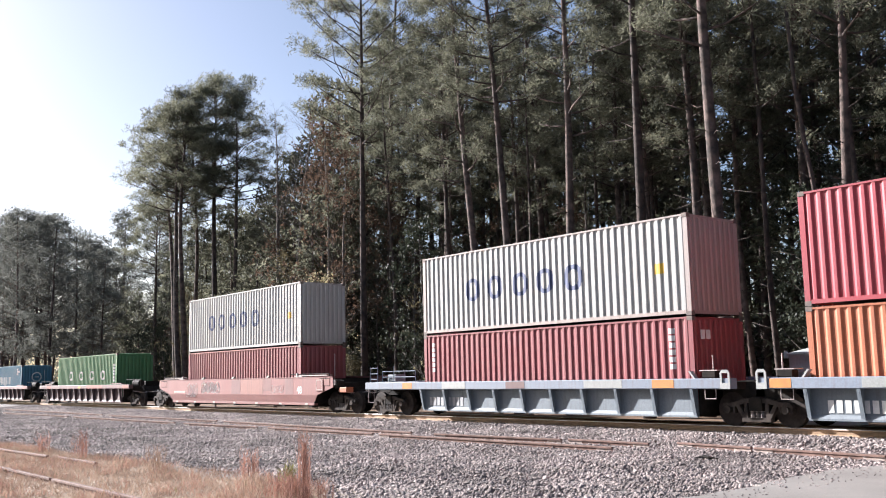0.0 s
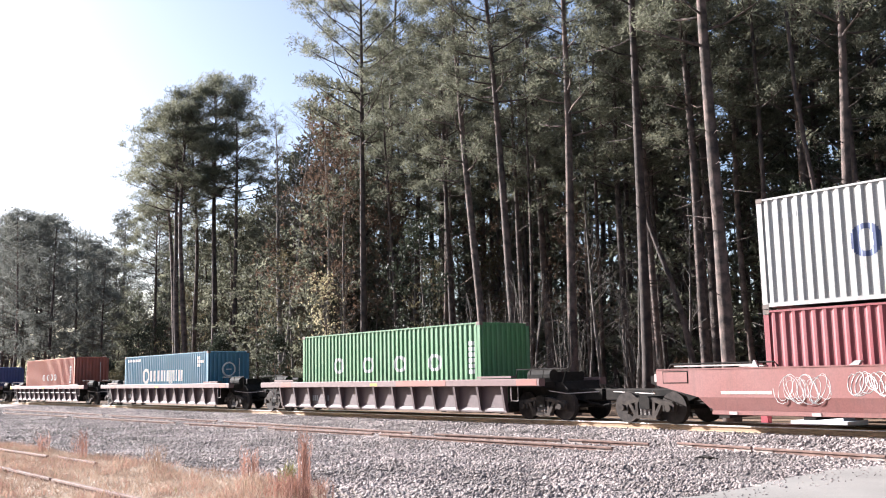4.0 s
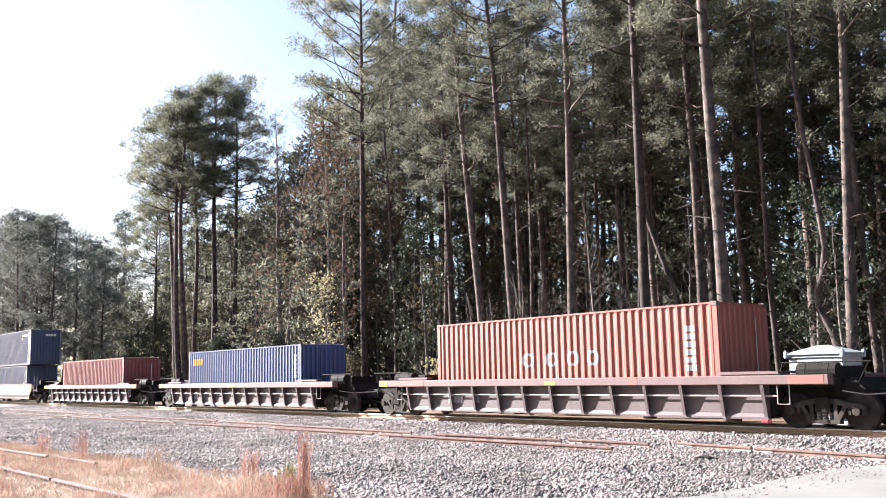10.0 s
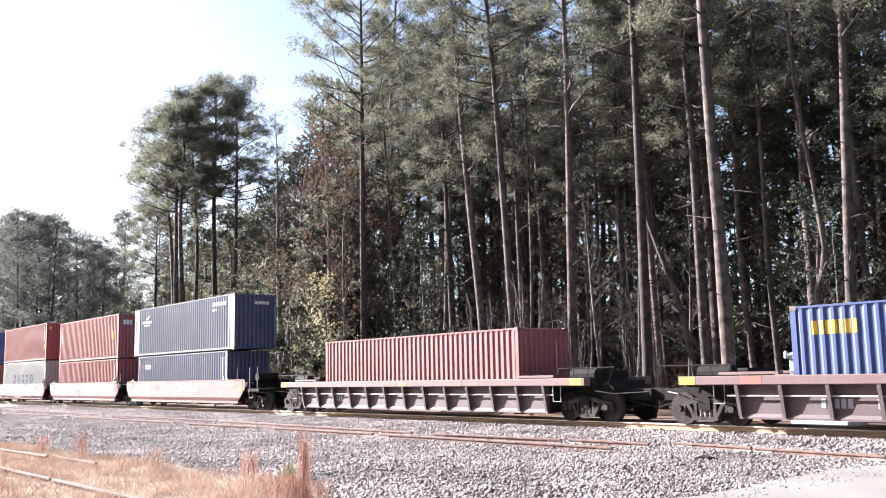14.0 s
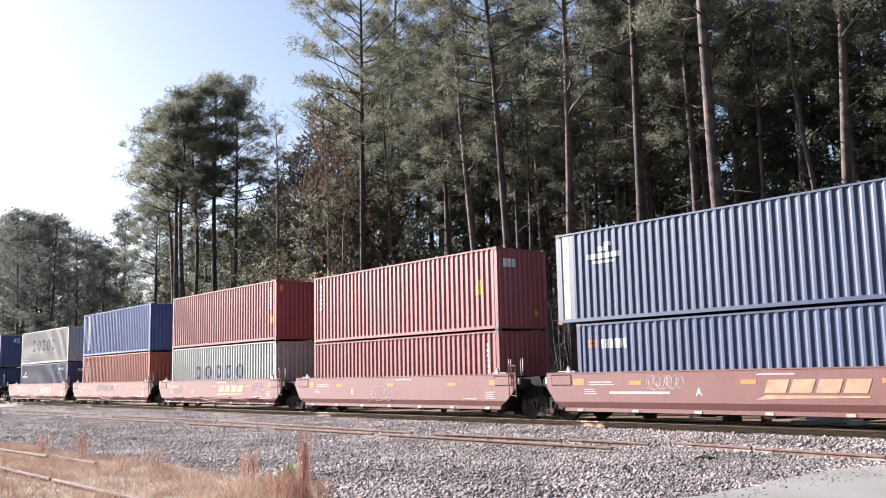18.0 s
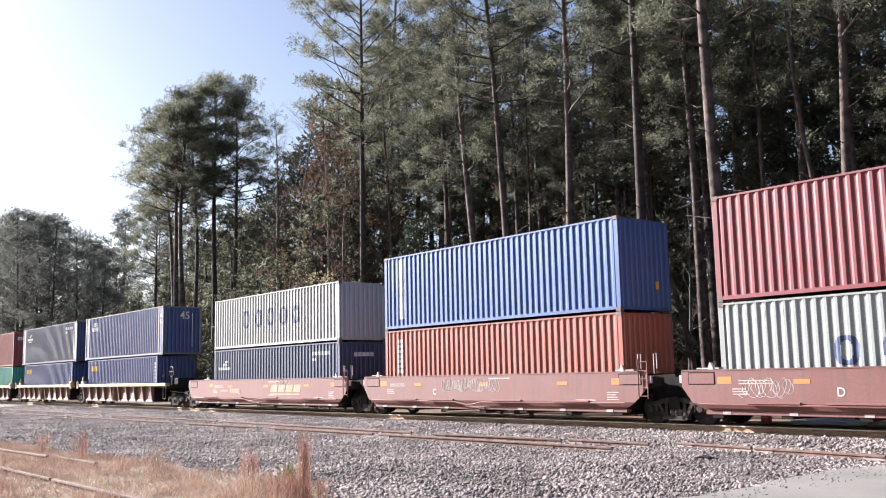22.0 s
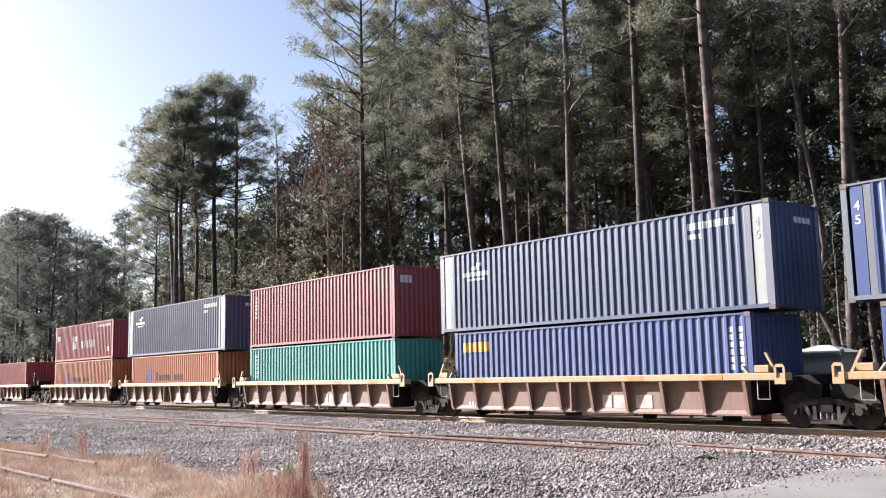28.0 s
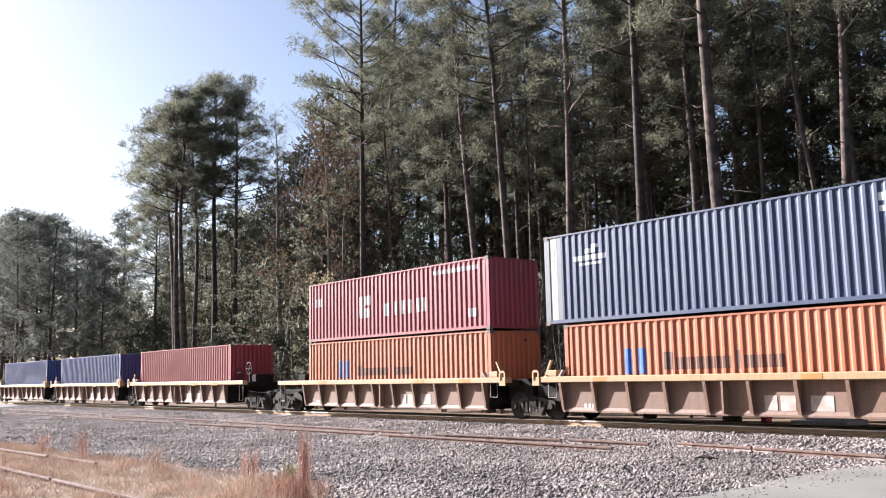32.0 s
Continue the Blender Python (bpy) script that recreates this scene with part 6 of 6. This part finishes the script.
# broadleaved trees and evergreens of the understorey
THIN = [broadleaf_data(12, 0.10, LEAF_BROWN, 2, 31), broadleaf_data(15, 0.12, LEAF_BROWN, 3, 32), broadleaf_data(10, 0.08, LEAF_OLIVE, 3, 33)]
BARE = broadleaf_data(14, 0.11, LEAF_BROWN, 0, 34)
TANGLE = broadleaf_data(5, 0.045, LEAF_BROWN, 0, 39, fork=0.05, stems=6)
HOLLY = [broadleaf_data(8, 0.09, LEAF_GREEN, 5, 35, 0.13, 7, 0.12), broadleaf_data(5, 0.07, LEAF_GREEN, 5, 36, 0.13, 6, 0.1, 2)]
SHRUB = [broadleaf_data(3.2, 0.04, LEAF_OLIVE, 3, 37, 0.09, 8, 0.05, 4), broadleaf_data(2.6, 0.035, LEAF_BROWN, 3, 38, 0.09, 7, 0.05, 5)]
for x, y, kind, s in UNDERSTOREY:
    data, label = {"thin": (THIN[0], "slender tree with rusty brown leaves"), "tall": (THIN[1], "slender tree with rusty brown leaves"), "olive": (THIN[2], "small tree with olive autumn leaves"),
                   "bare": (BARE, "leafless grey tree with fine twigs"), "tangle": (TANGLE, "tangled leafless brush between the trunks"), "holly": (HOLLY[0], "green holly-like evergreen under the pines")}[kind]
    plant({"holly": "evergreen_tree", "bare": "bare_tree", "tangle": "bare_tree"}.get(kind, "broadleaf_tree"), data, BARK_GREY, x, y, s, x * 1.3, (0, 0), label, "tree", "understorey trees")
    spots.append((x, y))
for x, y in scatter(46, -52, 2, 31, 50, 1.1) + scatter(20, -58, -40, 31.5, 40, 1.0) + scatter(34, -92, -54, 33, 46, 1.3):
    k = rw.random() if x > -54 else rw.choice((0.2, 0.2, 0.6, 0.9, 0.9))
    data, name, label = (rw.choice(THIN), "broadleaf_tree", "slender brown-leaved tree among the pines") if k < 0.45 else (BARE, "bare_tree", "leafless grey tree among the pines") if k < 0.75 else (HOLLY[0], "evergreen_tree", "green evergreen among the pines")
    plant(name, data, BARK_GREY, x, y, rw.uniform(0.6, 1.0), rw.uniform(0, 6.28), (rw.gauss(0, 0.05), rw.gauss(0, 0.05)), label, "tree", "understorey trees")
for x, y in scatter(58, -110, 4, 27.6, 38, 0.9):
    data = rw.choice(SHRUB + HOLLY[1:] if x < -40 else SHRUB[1:] + [TANGLE, TANGLE])
    plant("shrub", data, BARK_GREY, x, y, rw.uniform(0.5, 1.0), rw.uniform(0, 6.28), (0, 0), "low tangled shrub at the foot of the pines", "shrub", "undergrowth")
# two crooked bare trunks among the pines
def crooked(pts, thick, label):
    """A crooked leafless trunk through the given heights, with a few dead stubs."""
    r = random.Random(len(pts))
    s = Shape().tube(pts, [thick * (1.1 - 0.6 * k / (len(pts) - 1)) * r.uniform(0.9, 1.1) for k in range(len(pts))], 8)
    stubs = []
    for k in range(2, len(pts)):
        a = Vector(pts[k])
        b = a + Vector((r.uniform(-0.6, 0.6), r.uniform(-0.4, 0.2), r.uniform(-0.1, 0.4)))
        stubs.append(Shape().tube([a, a.lerp(b, 0.55) + Vector((0, 0, 0.06)), b], [0.03, 0.02, 0.01], 5))
    root = tagged(new("bare_tree"), label, "tree", "understorey trees")
    part("trunk", s, BARK, root, smooth=True)
    for stub in stubs:
        part("branch", stub, BARK, root, smooth=True)


crooked([(-15.3, 29.0, -0.2), (-15.38, 29.0, 0.75), (-15.6, 29.0, 1.9), (-15.78, 29.0, 2.6), (-16.2, 29.0, 3.4), (-16.26, 29.0, 3.95), (-16.0, 29.0, 4.6), (-15.85, 29.0, 5.4), (-15.95, 29.0, 6.5), (-16.1, 29.0, 7.7), (-16.3, 29.0, 9.2), (-16.5, 29.0, 11.2), (-16.6, 29.0, 14.0)], 0.13, "crooked bare trunk with a hooked bend")
crooked([(-21.1, 29.0, 0.0), (-21.3, 29.0, 1.7), (-21.65, 29.0, 3.5), (-22.1, 29.0, 4.9), (-22.65, 29.0, 6.2), (-23.1, 29.0, 7.4), (-23.25, 29.0, 8.6)], 0.13, "slender leaning bare trunk")
# the bare crown above the brown trees, and a dark scrap of bark on the gravel
LEAF_PALE = foliage("pale_leaves", (0.30, 0.26, 0.15), (0.46, 0.41, 0.26), 0.35, 0.6)
plant("shrub", broadleaf_data(2.6, 0.035, LEAF_PALE, 3, 43, 0.10, 7, 0.15, 4), BARK_GREY, -35.7, 28.6, 1.0, 0.3, (0, 0), "pale yellow-leaved shrub at the wood's edge", "shrub", "undergrowth")
plant("broadleaf_tree", broadleaf_data(7, 0.07, LEAF_PALE, 2, 44, 0.10, 4, 0.35, 2), BARK_GREY, -46.6, 29.4, 1.1, 0.9, (0, 0), "small tree with pale straw-coloured leaves", "tree", "understorey trees")
plant("bare_tree", broadleaf_data(21, 0.20, LEAF_BROWN, 0, 41, fork=0.5, stems=2), BARK_GREY, -55.2, 30.6, 1.0, 0.4, (0.0, 0.0), "tall leafless tree with fine grey twigs", "tree", "understorey trees")
scrap = part("bark_scrap", Shape().tube([(-0.34, -0.05, 0.0), (-0.12, 0.05, 0.05), (0.1, 0.0, 0.04), (0.36, 0.07, 0.01)], [0.03, 0.07, 0.06, 0.02], 6), BLACK_IRON)
scrap.location = (-11.72, 16.21, -0.27)
scrap.scale = (0.7, 0.7, 0.6)
tagged(scrap, "dark flattened scrap lying on the gravel", "debris")


# ---- white relay cabin behind the track ----
CABIN_WHITE = material("cabin_white", (0.50, 0.52, 0.53), (0.42, 0.44, 0.455), rough=0.5, scale=2, fine=20, bump=0.03, dirt=(0.3, 0.28, 0.26), dirt_amount=0.3, streak=True)
CABIN_ROOF = material("cabin_roof", (0.38, 0.40, 0.39), (0.44, 0.46, 0.45), rough=0.6, scale=3)
cabin = tagged(new("relay_cabin"), "white metal relay cabin with a shallow hipped roof on a pedestal", "cabin")
cabin.location = (-15.36, 27.9, -0.25)
part("wall", Shape().box(-0.87, 0.87, -0.88, 0.28, 1.18, 2.16, 0.0), CABIN_WHITE, cabin)
hip = Shape()
hip.v = [(-0.97, -0.98, 2.20), (0.97, -0.98, 2.20), (0.97, 0.38, 2.20), (-0.97, 0.38, 2.20), (-0.97, -0.98, 2.16), (0.97, -0.98, 2.16), (0.97, 0.38, 2.16), (-0.97, 0.38, 2.16), (-0.2, -0.3, 2.44), (0.2, -0.3, 2.44)]
hip.f = [(0, 1, 9, 8), (1, 2, 9), (2, 3, 8, 9), (3, 0, 8), (7, 6, 5, 4), (0, 4, 5, 1), (1, 5, 6, 2), (2, 6, 7, 3), (3, 7, 4, 0)]
part("roof", hip, CABIN_ROOF, cabin, "pale sheet roof")
part("fascia", Shape().box(-0.93, 0.93, -0.93, 0.33, 2.07, 2.16), CABIN_WHITE, cabin)
part("pedestal", Shape().run([(-0.62, 0.14), (0.62, 0.14), (0.50, 1.18), (-0.50, 1.18)], -0.6, 0.1, "y"), CABIN_WHITE, cabin, "pale concrete pedestal")
part("plinth", Shape().box(-0.92, 0.92, -0.95, 0.3, 0.0, 0.14), CABIN_WHITE, cabin, "pale concrete plinth")
part("trim", Shape().box(-0.89, 0.89, -0.91, -0.88, 1.62, 1.68), CABIN_WHITE, cabin)
for x in (-0.93, 0.93):
    for y in (-0.94, 0.34):
        part("cap", Shape().tube([(x, y, 2.06), (x, y, 2.24), (x, y, 2.30)], [0.06, 0.065, 0.03], 8), CABIN_WHITE, cabin, "white corner cap")
part("door", Shape().box(-0.4, 0.4, -0.905, -0.88, 1.22, 1.60), CABIN_WHITE, cabin)
marker = tagged(new("marker_box"), "small faded red steel box beside the cabin", "box")
marker.location = (-17.35, 27.3, -0.28)
part("body", Shape().box(-0.12, 0.12, -0.12, 0.12, 0.0, 0.3, 0.02), P["scarlet"], marker)
part("lid", Shape().box(-0.135, 0.135, -0.135, 0.135, 0.3, 0.33), P["scarlet"], marker)


# ---- what moves ----
def gone(t):
    """Metres that the train has rolled by t seconds."""
    k = min(len(LAG) - 2, int(t / 2))
    return SPEED * t - LAG[k] - (LAG[k + 1] - LAG[k]) * (t / 2 - k)


def motions():
    """The train rolls past; its wheels turn with it."""
    for ob, along, z in moving:
        walk(ob, [(t, pose(along + gone(t), TRACK_Y, z)) for t in range(0, 33, 2)])
    done = {}
    for ob, x in wheels:
        x = round(x, 2)
        if x not in done:
            ob.location = (x, 0, WHEEL_R)
            walk(ob, [(k / 15, pose(x, 0, WHEEL_R) @ Matrix.Rotation(gone(k / 15) / WHEEL_R, 4, "Y")) for k in range(481)])
            done[x] = ob.animation_data
        else:
            ob.rotation_mode = "QUATERNION"
            keys = ob.animation_data_create()
            keys.action = done[x].action
            keys.action_slot = done[x].action_slot


motions()
